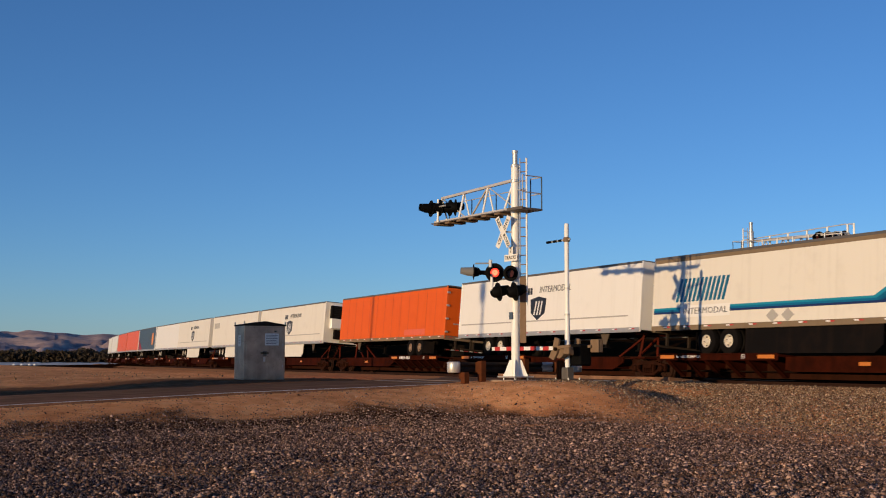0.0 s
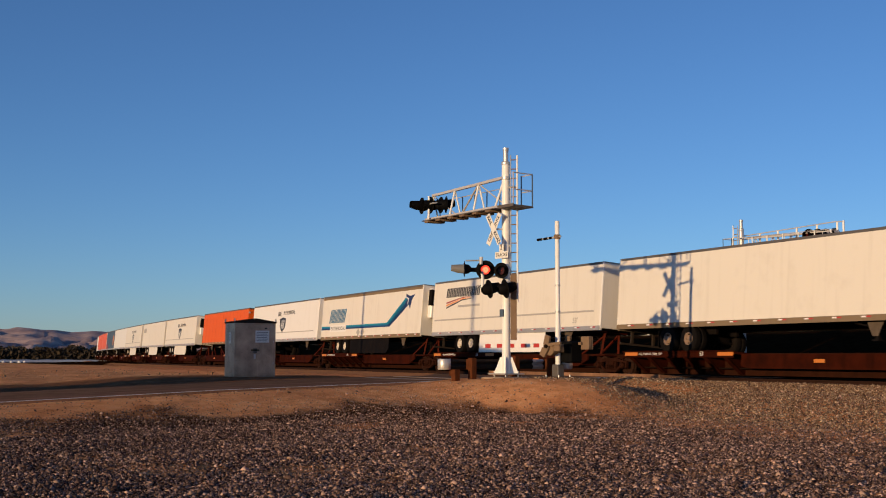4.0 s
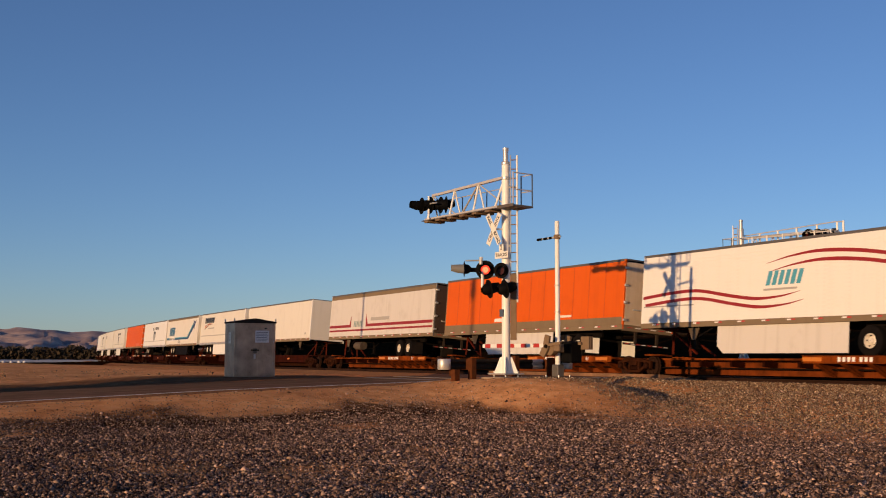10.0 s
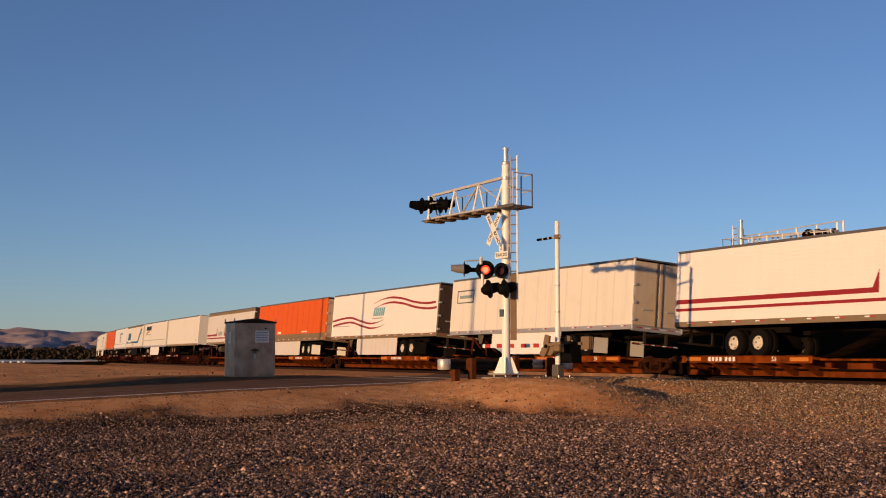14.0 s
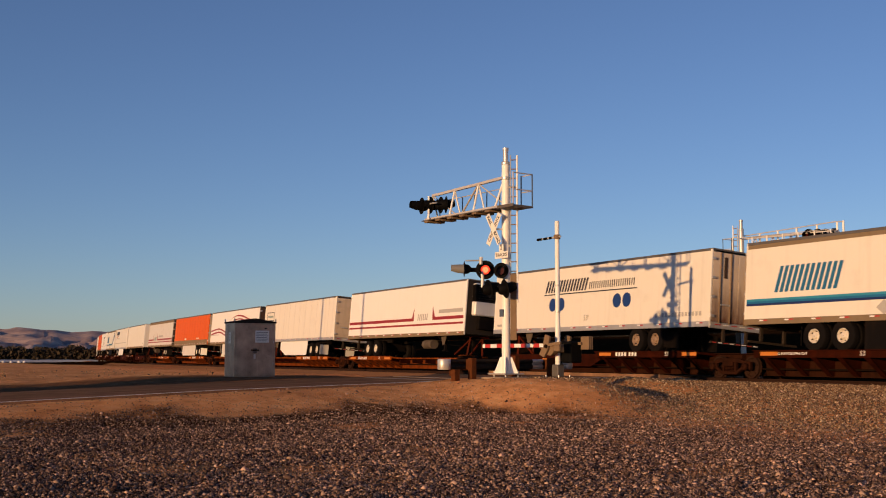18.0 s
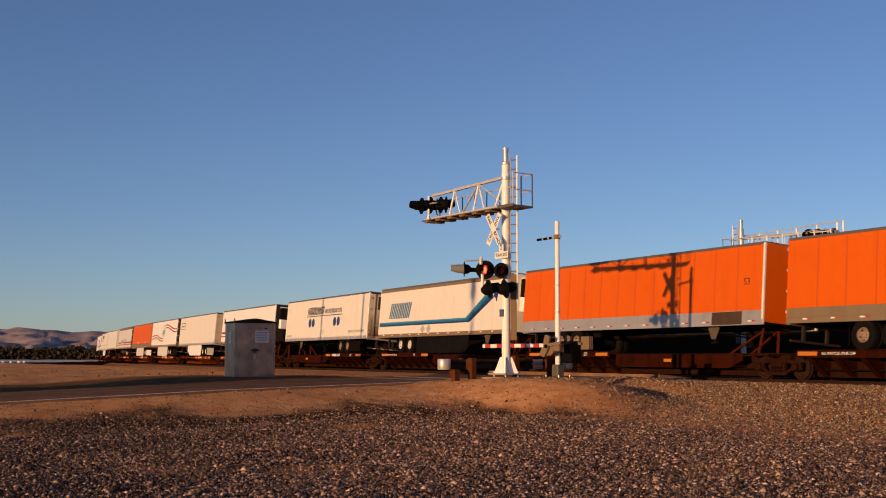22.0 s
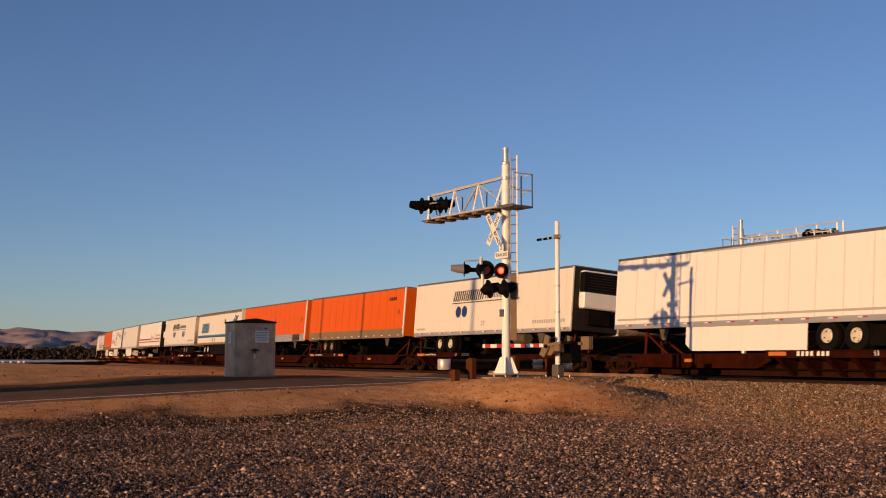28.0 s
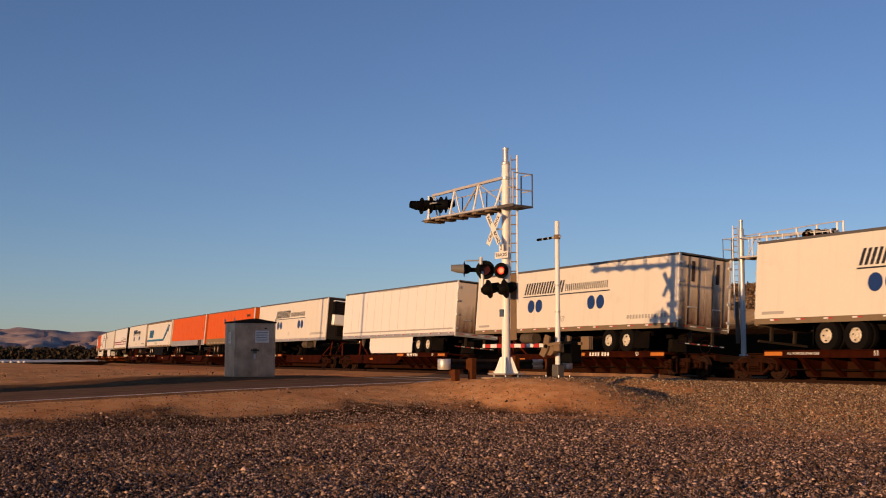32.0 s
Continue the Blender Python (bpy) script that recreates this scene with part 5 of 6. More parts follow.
def cantilever(m, near):
    """A cantilever flashing-light signal: mast, ladder, truss arm over the road to local -x, crossbuck, lamps. z = 0 at its foot."""
    c = thing("crossing_signal", "white cantilever crossing signal mast with truss arm and flashers" if near else "far cantilever crossing signal with railed truss arm", "railway signal", m)
    # the far mast's shaded look is put into a darker metal than MASTW
    part("mast", lathe(bmesh.new(), [(0.135, 0.11), (0.135, 5.2), (0.13, 6.9), (0.125, 6.95)], 24), MASTW if near else GALV, c, smooth=True)
    part("mast_tip", lathe(bmesh.new(), [(0.085, 6.9), (0.085, 7.33), (0.10, 7.34), (0.10, 7.42), (0.05, 7.43)], 18), GALV, c, smooth=True)
    part("collar", lathe(bmesh.new(), [(0.132, 6.86), (0.142, 6.87), (0.142, 6.94), (0.12, 6.97)], 20), GALV, c)
    for z in (5.42, 6.42):
        part("arm_clamp", lathe(bmesh.new(), [(0.132, z - 0.05), (0.146, z - 0.04), (0.146, z + 0.04), (0.132, z + 0.05)], 20), GALV, c)
    part("base_plate", box(bmesh.new(), -0.42, 0.42, -0.42, 0.42, 0.11, 0.15), GALV, c, bevel=0.01)
    for k in range(4):
        a = k * 90 + 45
        part("base_fin", slab(bmesh.new(), [(0.12, 0.15), (0.37, 0.15), (0.37, 0.20), (0.19, 0.66), (0.12, 0.66)], -0.012, 0.012), MASTW, c, m=pose(0, 0, 0, 0, 0, a))
        child("anchor_bolt", kept(("bolt",), lambda: finish("anchor_bolt", rod(bmesh.new(), (0, 0, 0.02), (0, 0, 0.21), 0.026, seg=8), GALV)), c, m=pose(0.36 * math.cos(radians(a)) * 1.1, 0.33 * math.sin(radians(a)) * 1.1, 0))
    part("footing", box(bmesh.new(), -0.62, 0.62, -0.62, 0.62, -0.45, 0.03), CONC, c, bevel=0.03)
    arm = -5.55 if near else -5.45
    # the near arm swings a little off the mast's square and rises to its tip
    am = Matrix.Translation((0, 0, 5.46)) @ pose(0, 0, 0, 0, 1.6, -10.5) @ Matrix.Translation((0, 0, -5.46)) if near else Matrix()
    if near:
        ridge_truss(c, -0.10, arm + 0.12, 5.50, 6.46, 0.22, 3, am)
    else:
        truss(c, -0.13, arm, 5.50, 6.46, 0.26, 5, TRUSS, am)
    walkway(c, -0.1, arm - 0.1, 5.46, 0.34, TRUSS, am)
    for i in range(6):
        x = arm + i * 0.9
        part("rail_post", rod(bmesh.new(), (x, 0.36, 5.46), (x, 0.36, 6.2 if near else 6.46), 0.02 if near else 0.03, seg=6), SLATE if near else MASTW, c, m=am)
    part("handrail", rod(bmesh.new(), (arm, 0.36, 6.2 if near else 6.46), (0.0, 0.36, 6.2 if near else 6.46), 0.016, seg=6), TRUSS, c, m=am)
    if not near:
        ends = ((0.86, 6.60), (-5.15, 6.87), (-5.64, 6.84))
        for (xa, za), (xb, zb) in zip(ends, ends[1:]):
            part("handrail", rod(bmesh.new(), (xa, -0.36, za), (xb, -0.36, zb), 0.028, seg=6), TRUSS, c)
        for x in (0.84, -0.86, -1.95, -3.05, -4.2, -5.3, -5.64):
            part("rail_post", box(bmesh.new(), x - 0.045, x + 0.045, -0.38, -0.34, 5.46, 6.60 + (0.84 - x) * 0.0445), MASTW, c, "white flat rail post")
    # platform behind the mast
    part("platform", box(bmesh.new(), 0.1, 0.86, -0.42, 0.42, 5.40, 5.46), WALK, c)
    part("platform_edge", box(bmesh.new(), 0.1, 0.88, -0.44, -0.41, 5.40, 5.49), WALK, c)
    for x, y in ((0.84, -0.4), (0.84, 0.4), (0.3, 0.4)):
        part("rail_post", rod(bmesh.new(), (x, y, 5.46), (x, y, 6.5), 0.022, seg=6), TRUSS if y < 0 else SLATE, c)
    for z in (5.95, 6.48):
        for y in (0.4,):
            part("handrail", rod(bmesh.new(), (0.3, y, z), (0.84, y, z), 0.018, seg=6), TRUSS, c)
        part("handrail", rod(bmesh.new(), (0.84, -0.4, z), (0.84, 0.4, z), 0.018, seg=6), TRUSS, c)
    # ladder
    lad = part("ladder", rod(bmesh.new(), (0.21, 0.03, 2.4), (0.21, 0.03, 7.15), 0.020, seg=6), GALV, c)
    part("stile", rod(bmesh.new(), (0.37, 0.17, 2.4), (0.37, 0.17, 7.15), 0.030, seg=8), MASTW, lad)
    for i in range(16):
        child("rung", kept(("rung",), lambda: finish("rung", rod(bmesh.new(), (0.21, 0.03, 0), (0.37, 0.17, 0), 0.019, seg=6), BROWNM)), lad, m=pose(0, 0, 2.5 + i * 0.3))
    part("ladder_guard", box(bmesh.new(), -0.10, 0.10, -0.012, 0.012, 1.2, 3.3), BROWNM, c, "brown-grey ladder guard plate", bevel=0.004, m=pose(0.29, 0.07, 0, 0, 0, 41))
    for z in (2.9, 4.2, 6.1):
        part("stand_off", box(bmesh.new(), 0.1, 0.24, 0.0, 0.06, z, z + 0.04), GALV, c)
    part("junction_plate", box(bmesh.new(), -0.12, 0.05, -0.17, -0.13, 1.95, 2.18), SLATE, c, "small blue-grey plate")
    # crossbuck and tracks plate, facing the traffic
    if near:
        xb = thing_part("crossbuck", c)
        for a, txt in ((-58, "RAILROAD"), (58, "CROSSING")):
            mm = pose(-0.18, -0.37 + (0.02 if a > 0 else 0), 4.76, 0, -a, 0)
            bl = part("blade", box(bmesh.new(), -0.57, 0.57, -0.006, 0.006, -0.105, 0.105), SIGNW, xb, "white crossbuck blade", bevel=0.003, m=mm)
            if a < 0:
                words("lettering", "RAIL", 0.17, INK, bl, pose(-0.35, -0.008, 0, 90, 0, 0), bold=0.003)
                words("lettering", "ROAD", 0.17, INK, bl, pose(0.34, -0.008, 0, 90, 0, 0), bold=0.003)
            else:
                words("lettering", txt, 0.165, INK, bl, pose(0, -0.008, 0, 90, 0, 0), bold=0.003, stretch=1.15)
        part("crossbuck_arm", beam(bmesh.new(), (-0.20, -0.35, 4.76), (0, -0.1, 4.76), 0.05, 0.05), GALV, c)
        pl = part("tracks_plate", box(bmesh.new(), -0.32, 0.32, -0.006, 0.006, -0.11, 0.11), SIGNW, c, "white plate with the word TRACKS", bevel=0.003, m=pose(0.04, -0.22, 3.92))
        words("lettering", "TRACKS", 0.15, INK, pl, pose(0, -0.008, 0, 90, 0, 0), bold=0.002)
        pl = part("number_plate", box(bmesh.new(), -0.11, 0.11, -0.006, 0.006, -0.12, 0.12), SIGNW, c, "white plate with the number two", bevel=0.003, m=pose(0.04, -0.22, 4.15))
        words("lettering", "2", 0.20, INK, pl, pose(0, -0.008, 0, 90, 0, 0), bold=0.002)
        part("plate_arm", beam(bmesh.new(), (0.0, -0.21, 3.95), (0, -0.1, 3.95), 0.05, 0.05), GALV, c)
    # lamps on the mast
    if near:
        part("lamp_arm", rod(bmesh.new(), (-0.725, -1.08, 3.74), (-0.47, -0.70, 3.75), 0.025, seg=8), GALV, c)
        part("lamp_arm", rod(bmesh.new(), (-0.10, -0.05, 3.43), (-0.76, -0.90, 3.46), 0.075, seg=10), LAMPB, c)
        part("lamp_arm", rod(bmesh.new(), (0.0, -0.1, 2.86), (-0.33, -0.38, 2.86), 0.035, seg=8), LAMPB, c)
        part("lamp_bracket", rod(bmesh.new(), (-0.43, -0.62, 2.88), (-0.43, -0.62, 3.40), 0.05, seg=12), MASTW, c)
        part("cap", rod(bmesh.new(), (-0.446, -0.666, 3.62), (-0.446, -0.666, 3.86), 0.06, seg=12), GALV, c)
        # the pair that faces the side, towards the eye
        lamp(c, pose(-0.37, -0.55, 3.45, 0, 0, 50), flash=0, deep=0.20)
        lamp(c, pose(0.12, -0.30, 3.41, 0, 0, 44) @ Matrix.Diagonal((0.78, 1, 0.82, 1)), flash=1, deep=0.20)
        # one for the approaching traffic, and a pair the other way
        lamp(c, pose(-0.75, -1.12, 3.47, 0, 0, -32) @ Matrix.Scale(0.82, 4), hood=HOODG, deep=0.5)
        lamp(c, pose(-0.35, -0.40, 2.84, -10, 0, 162), deep=0.34)
        lamp(c, pose(0.33, -0.30, 2.82, -10, 0, 162), deep=0.34)
    # lamps at the arm's end
    part("lamp_arm", rod(bmesh.new(), (arm, -0.34, 6.02), (arm + 1.1, -0.34, 6.02), 0.03, seg=8), GALV, c, m=am)
    part("lamp_post", rod(bmesh.new(), (arm + 0.5, -0.34, 5.46), (arm + 0.5, -0.34, 6.3), 0.04, seg=10), MASTW, c, m=am)
    if near:
        spots = ((0.06, -0.42, -6), (0.46, -0.25, -4), (0.68, 0.06, 174), (0.91, 0.16, 164))
    else:
        am = Matrix.Translation((0.3, 0, 0.24))
        spots = ((0.06, -0.42, 4), (0.48, -0.34, 4), (0.70, -0.02, 184), (1.02, 0.22, 184))
    for k, (dx, y, turn) in enumerate(spots):
        lamp(c, am @ pose(arm + dx, y, 5.99 if near else 6.04, 0, 0, turn), deep=0.42 if k == 0 else 0.3)
    return c


def thing_part(name, parent):
    """A part that is only a holder: a small clamp block."""
    return part(name, box(bmesh.new(), -0.24, -0.12, -0.362, -0.345, 4.70, 4.82), GALV, parent)


near_mast = cantilever(pose(MAST[0], MAST[1], 0.93, 0, 0, TURN), True)
FAR = (-43.49, 41.12)
far_mast = cantilever(pose(FAR[0], FAR[1], 1.13, 0, 0, TURN + 180), False)


def gate():
    """A crossing gate: post, mechanism, counterweights and a short striped arm."""
    x, y = -30.98, 21.30
    g = thing("crossing_gate", "lowered crossing gate with tall pale post and striped arm", "railway gate", pose(x, y, 0.86, 0, 0, TURN))
    part("post", lathe(bmesh.new(), [(0.085, 0.0), (0.085, 2.1), (0.075, 2.15), (0.075, 5.14), (0.06, 5.16)], 18), MASTW, g, smooth=True)
    for z in (3.05, 2.2, 4.62):
        part("band", lathe(bmesh.new(), [(0.08, z - 0.03), (0.095, z - 0.025), (0.095, z + 0.025), (0.08, z + 0.03)], 18), GALV, g)
    part("base_plate", box(bmesh.new(), -0.36, 0.36, -0.3, 0.3, -0.02, 0.03), GALV, g, bevel=0.01)
    part("pedestal", box(bmesh.new(), -0.15, 0.15, -0.15, 0.15, 0.10, 0.50), ROOFM, g, bevel=0.03)
    part("pedestal_foot", box(bmesh.new(), -0.22, 0.22, -0.22, 0.22, 0.03, 0.10), ROOFM, g, bevel=0.015)
    part("footing", box(bmesh.new(), -0.45, 0.45, -0.45, 0.45, -0.4, -0.02), CONC, g, bevel=0.03)
    for a in range(4):
        child("anchor_bolt", kept(("bolt",), lambda: None), g, m=pose(0.3 * (1 if a % 2 else -1), 0.24 * (1 if a > 1 else -1), -0.04))
    part("mechanism", box(bmesh.new(), -0.05, 0.5, 0.08, 0.62, 0.55, 1.25), LAMPB, g, "black gate mechanism case", bevel=0.05)
    part("bracket", box(bmesh.new(), -0.20, 0.20, -0.16, 0.16, 0.88, 1.16), BROWNM, g, bevel=0.03)
    for yy in (-0.45, 0.45):
        w = part("counterweight_arm", slab(bmesh.new(), [(-0.36, 0.82), (-0.14, 0.72), (0.04, 0.96), (0.14, 1.40), (-0.08, 1.46), (-0.16, 1.12)], yy - 0.045, yy + 0.045), BROWNM, g, "brown-grey dog-legged support arm", bevel=0.012)
        part("link", beam(bmesh.new(), (0.0, yy, 1.12), (0.62, yy, 1.18), 0.06, 0.09), BROWNM, w)
    for k in range(3):
        part("weight", box(bmesh.new(), 0.52, 0.90, 0.51 + 0.07 * k, 0.57 + 0.07 * k, 0.98, 1.40), BROWNM, g, "brown-grey counterweight plate", bevel=0.015)
    part("weight", box(bmesh.new(), 0.34, 0.60, -0.50, -0.40, 0.92, 1.12), BROWNM, g, bevel=0.02)
    part("gear_hub", rod(bmesh.new(), (0.02, -0.40, 1.0), (0.02, -0.16, 1.0), 0.22, seg=16), BROWNM, g, bevel=0.02)
    part("shaft", rod(bmesh.new(), (0, -0.55, 1.08), (0, 0.75, 1.08), 0.06, seg=12), GRIME, g)
    arm = part("gate_arm", box(bmesh.new(), -3.25, -0.15, -0.50, -0.465, 1.05, 1.17), TAPEW, g, "white gate arm with red bands")
    for i in range(5):
        x0 = -3.1 + i * 0.62
        child("band", kept(("arm_band",), lambda: finish("band", box(bmesh.new(), 0, 0.28, -0.505, -0.46, 1.045, 1.175), TAPER)), arm, m=pose(x0, 0, 0))
    # thin arm near the top of the post
    sp = part("sensor_arm", rod(bmesh.new(), (0.16, 0.02, 4.64), (-0.62, -0.22, 4.58), 0.032, seg=8), GALV, g, "thin bracket with dark tip")
    for a, b in ((0.02, 0.20), (0.26, 0.40), (0.46, 0.56)):
        part("tip", rod(bmesh.new(), (-0.72 + a, -0.251 + a * 0.31, 4.572 + a * 0.077), (-0.72 + b, -0.251 + b * 0.31, 4.572 + b * 0.077), 0.042, seg=8), LAMPB, sp)
    part("clamp", lathe(bmesh.new(), [(0.08, 4.56), (0.11, 4.57), (0.11, 4.70), (0.08, 4.71)], 14), BROWNM, g)
    return g


kept(("bolt",), lambda: finish("anchor_bolt", rod(bmesh.new(), (0, 0, 0.02), (0, 0, 0.16), 0.022, seg=8), GALV))
gate()


def guardrail():
    """W-beam guard rail between the road and the signals, with curled ends."""
    g = thing("guard_rail", "short galvanised guard rail on brown timber posts", "guard rail", pose(MAST[0], MAST[1], 0.86, 0, 0, TURN))
    xs = -0.80

    def wbeam(y0, y1, proud=0.0):
        prof = [(0.0, 0.34), (0.035, 0.40), (0.035, 0.45), (-0.03, 0.50), (-0.03, 0.52), (0.035, 0.57), (0.035, 0.62), (0.0, 0.66)]
        bm = bmesh.new()
        a = [[bm.verts.new((xs + o + proud, y, z)) for o, z in prof] for y in (y0, y1)]
        b = [[bm.verts.new((xs + o * 1.0 - 0.008, y, z)) for o, z in prof] for y in (y0, y1)]
        for i in range(len(prof) - 1):
            bm.faces.new((a[0][i], a[1][i], a[1][i + 1], a[0][i + 1]))
            bm.faces.new((b[0][i + 1], b[1][i + 1], b[1][i], b[0][i]))
        return bm
    # one beam in two tones: dark for its shaded run, bright for the sunlit stretch
    part("rail_beam", wbeam(-1.75, 3.2), DARKBEAM, g, "steel beam, coloured dark for its shaded side")
    part("lit_beam_section", wbeam(1.80, 2.27, 0.012), GALV, g, "galvanised beam stretch, brighter for the sun on it")
    for y, s_ in ((-1.87, 1), (3.35, -1)):
        part("curled_end", lathe(bmesh.new(), [(0.19, 0.33), (0.21, 0.36), (0.21, 0.64), (0.19, 0.67)], 24, pose(xs, y, 0)), GALV, g, "curled galvanised end", smooth=True)
    for y, top in ((-1.62, 0.34), (-0.95, 0.70), (0.85, 0.78), (2.4, 0.72)):
        p_ = part("post", box(bmesh.new(), xs + 0.16, xs + 0.36, y - 0.1, y + 0.1, -0.9, top), WOODP, g, "brown timber post", bevel=0.012)
        part("block", box(bmesh.new(), xs + 0.04, xs + 0.16, y - 0.08, y + 0.08, min(0.34, top - 0.2), min(top, 0.66)), WOODP, p_)
    return g


guardrail()


def signal_case():
    """Bare metal equipment house with a low gable roof."""
    L = 48.6
    u0, u1, uc = (395 - 784) / 2043.3, (485 - 784) / 2043.3, (441 - 784) / 2043.3
    cx, cy = -0.876 * L + uc * L * 0.482 - 0.3, 0.482 * L + uc * L * 0.876 + 0.2
    c = thing("signal_case", "bare aluminium signal equipment case with gable roof", "equipment case", pose(cx, cy, 0.76, 0, 0, 88))
    # local -y is the door's side
    w, d, h = 0.89, 0.68, 2.25
    part("body", box(bmesh.new(), -w, w, -d, d, 0.0, h), CASE, c, bevel=0.015)
    part("roof", slab(bmesh.new(), [(-w - 0.03, h - 0.02), (w + 0.03, h - 0.02), (w + 0.03, h + 0.04), (0, h + 0.18), (-w - 0.03, h + 0.04)], -d - 0.06, d + 0.06), DARKBEAM, c, bevel=0.01)
    dr = part("door", box(bmesh.new(), -w + 0.10, w - 0.10, -d - 0.022, -d - 0.002, 0.10, h - 0.08), CASE, c, bevel=0.008)
    part("handle", box(bmesh.new(), -0.18, 0.16, -d - 0.08, -d - 0.024, 1.08, 1.13), GRIME, dr, bevel=0.01)
    part("handle_plate", box(bmesh.new(), -0.08, 0.08, -d - 0.03, -d - 0.023, 0.98, 1.18), ROOFM, dr)
    part("hasp", box(bmesh.new(), -0.06, 0.02, -d - 0.06, -d - 0.024, 0.74, 0.94), GALV, dr)
    sg = part("notice", box(bmesh.new(), 0.00, 0.60, -d - 0.028, -d - 0.0235, 1.42, 1.92), WHITE, dr, "white notice with dark lines of print")
    for i in range(6):
        part("print_bar", box(bmesh.new(), 0.05, 0.55 - 0.06 * (i % 2), -d - 0.032, -d - 0.0285, 1.835 - i * 0.07, 1.855 - i * 0.07), DARKGREYV, sg)
    part("tag", box(bmesh.new(), 0.40, 0.50, -d - 0.028, -d - 0.0235, 1.98, 2.04), INK, dr, "small dark tag")
    sg = part("notice", box(bmesh.new(), -w - 0.006, -w - 0.001, -0.2, 0.12, 1.38, 1.84), SIGNW, c, "white notice with dark lines of print")
    for i in range(3):
        part("print_bar", box(bmesh.new(), -w - 0.009, -w - 0.0065, -0.15, 0.07, 1.72 - i * 0.11, 1.77 - i * 0.11), GREYV, sg)
    for sx in (-1, 1):
        for sy in (-1, 1):
            part("lifting_lug", box(bmesh.new(), sx * w - 0.02, sx * w + 0.02, sy * d - 0.03, sy * d + 0.03, h + 0.02, h + 0.16), GALV, c)
    for x in (-0.45, 0.45):
        child("hinge_pin", kept(("pin",), lambda: finish("hinge_pin", rod(bmesh.new(), (0, 0, -0.06), (0, 0, 0.06), 0.018, seg=8), GALV)), c, m=pose(w - 0.10, -d - 0.02, 1.0 + x))
    part("plinth", box(bmesh.new(), -w - 0.05, w + 0.05, -d - 0.05, d + 0.05, -0.5, 0.0), CONC, c, bevel=0.02)
    return c




signal_case()


# ---- casters added out of view beside the road: their shadows lie on the road's edge, the case and the passing train ----
def shed():
    w = Vector((0.941, 0.339, 0))
    s = thing("shed", "plain stucco shed added out of view to cast shade", "shed", pose(-34.5 - 0.3 * 0.941, -13.2 - 0.3 * 0.339, -0.1, 0, 0, math.degrees(math.atan2(w.y, w.x))))
    part("walls", box(bmesh.new(), -2.2, 2.2, -3.0, 3.0, 0, 6.6), STUCCO, s, bevel=0.02)
    part("roof", slab(bmesh.new(), [(-2.4, 6.6), (2.4, 6.6), (2.4, 6.75), (0, 7.1), (-2.4, 6.75)], -3.2, 3.2), ROOFM, s)
    part("door", box(bmesh.new(), -0.5, 0.5, 3.0, 3.05, 0, 2.1), BROWNM, s, bevel=0.01)
    return s


def pole(x, y, high, lamp_at=None):
    p_ = thing("utility_pole", "slim weathered timber utility pole", "utility pole", pose(x, y, float(ground_z(x, y)) - 0.1))
    part("shaft", rod(bmesh.new(), (0, 0, 0), (0, 0, high), 0.13, 0.09, seg=14), WOODP, p_, smooth=True)
    part("cap", rod(bmesh.new(), (0, 0, high), (0, 0, high + 0.06), 0.1, 0.06, seg=14), GALV, p_)
    if lamp_at:
        part("transformer", rod(bmesh.new(), (0.05, -0.32, lamp_at - 0.5), (0.05, -0.32, lamp_at + 0.5), 0.27, seg=18), GALV, p_, "grey transformer can", smooth=True)
        part("crossarm", box(bmesh.new(), -0.35, 0.35, -0.06, 0.06, lamp_at + 0.9, lamp_at + 1.05), WOODP, p_)


shed()
pole(-36.0, -12.4, 12.3, 10.3)
pole(-57.0, 5.3, 8.3)
pole(-64.5, 5.7, 8.55)


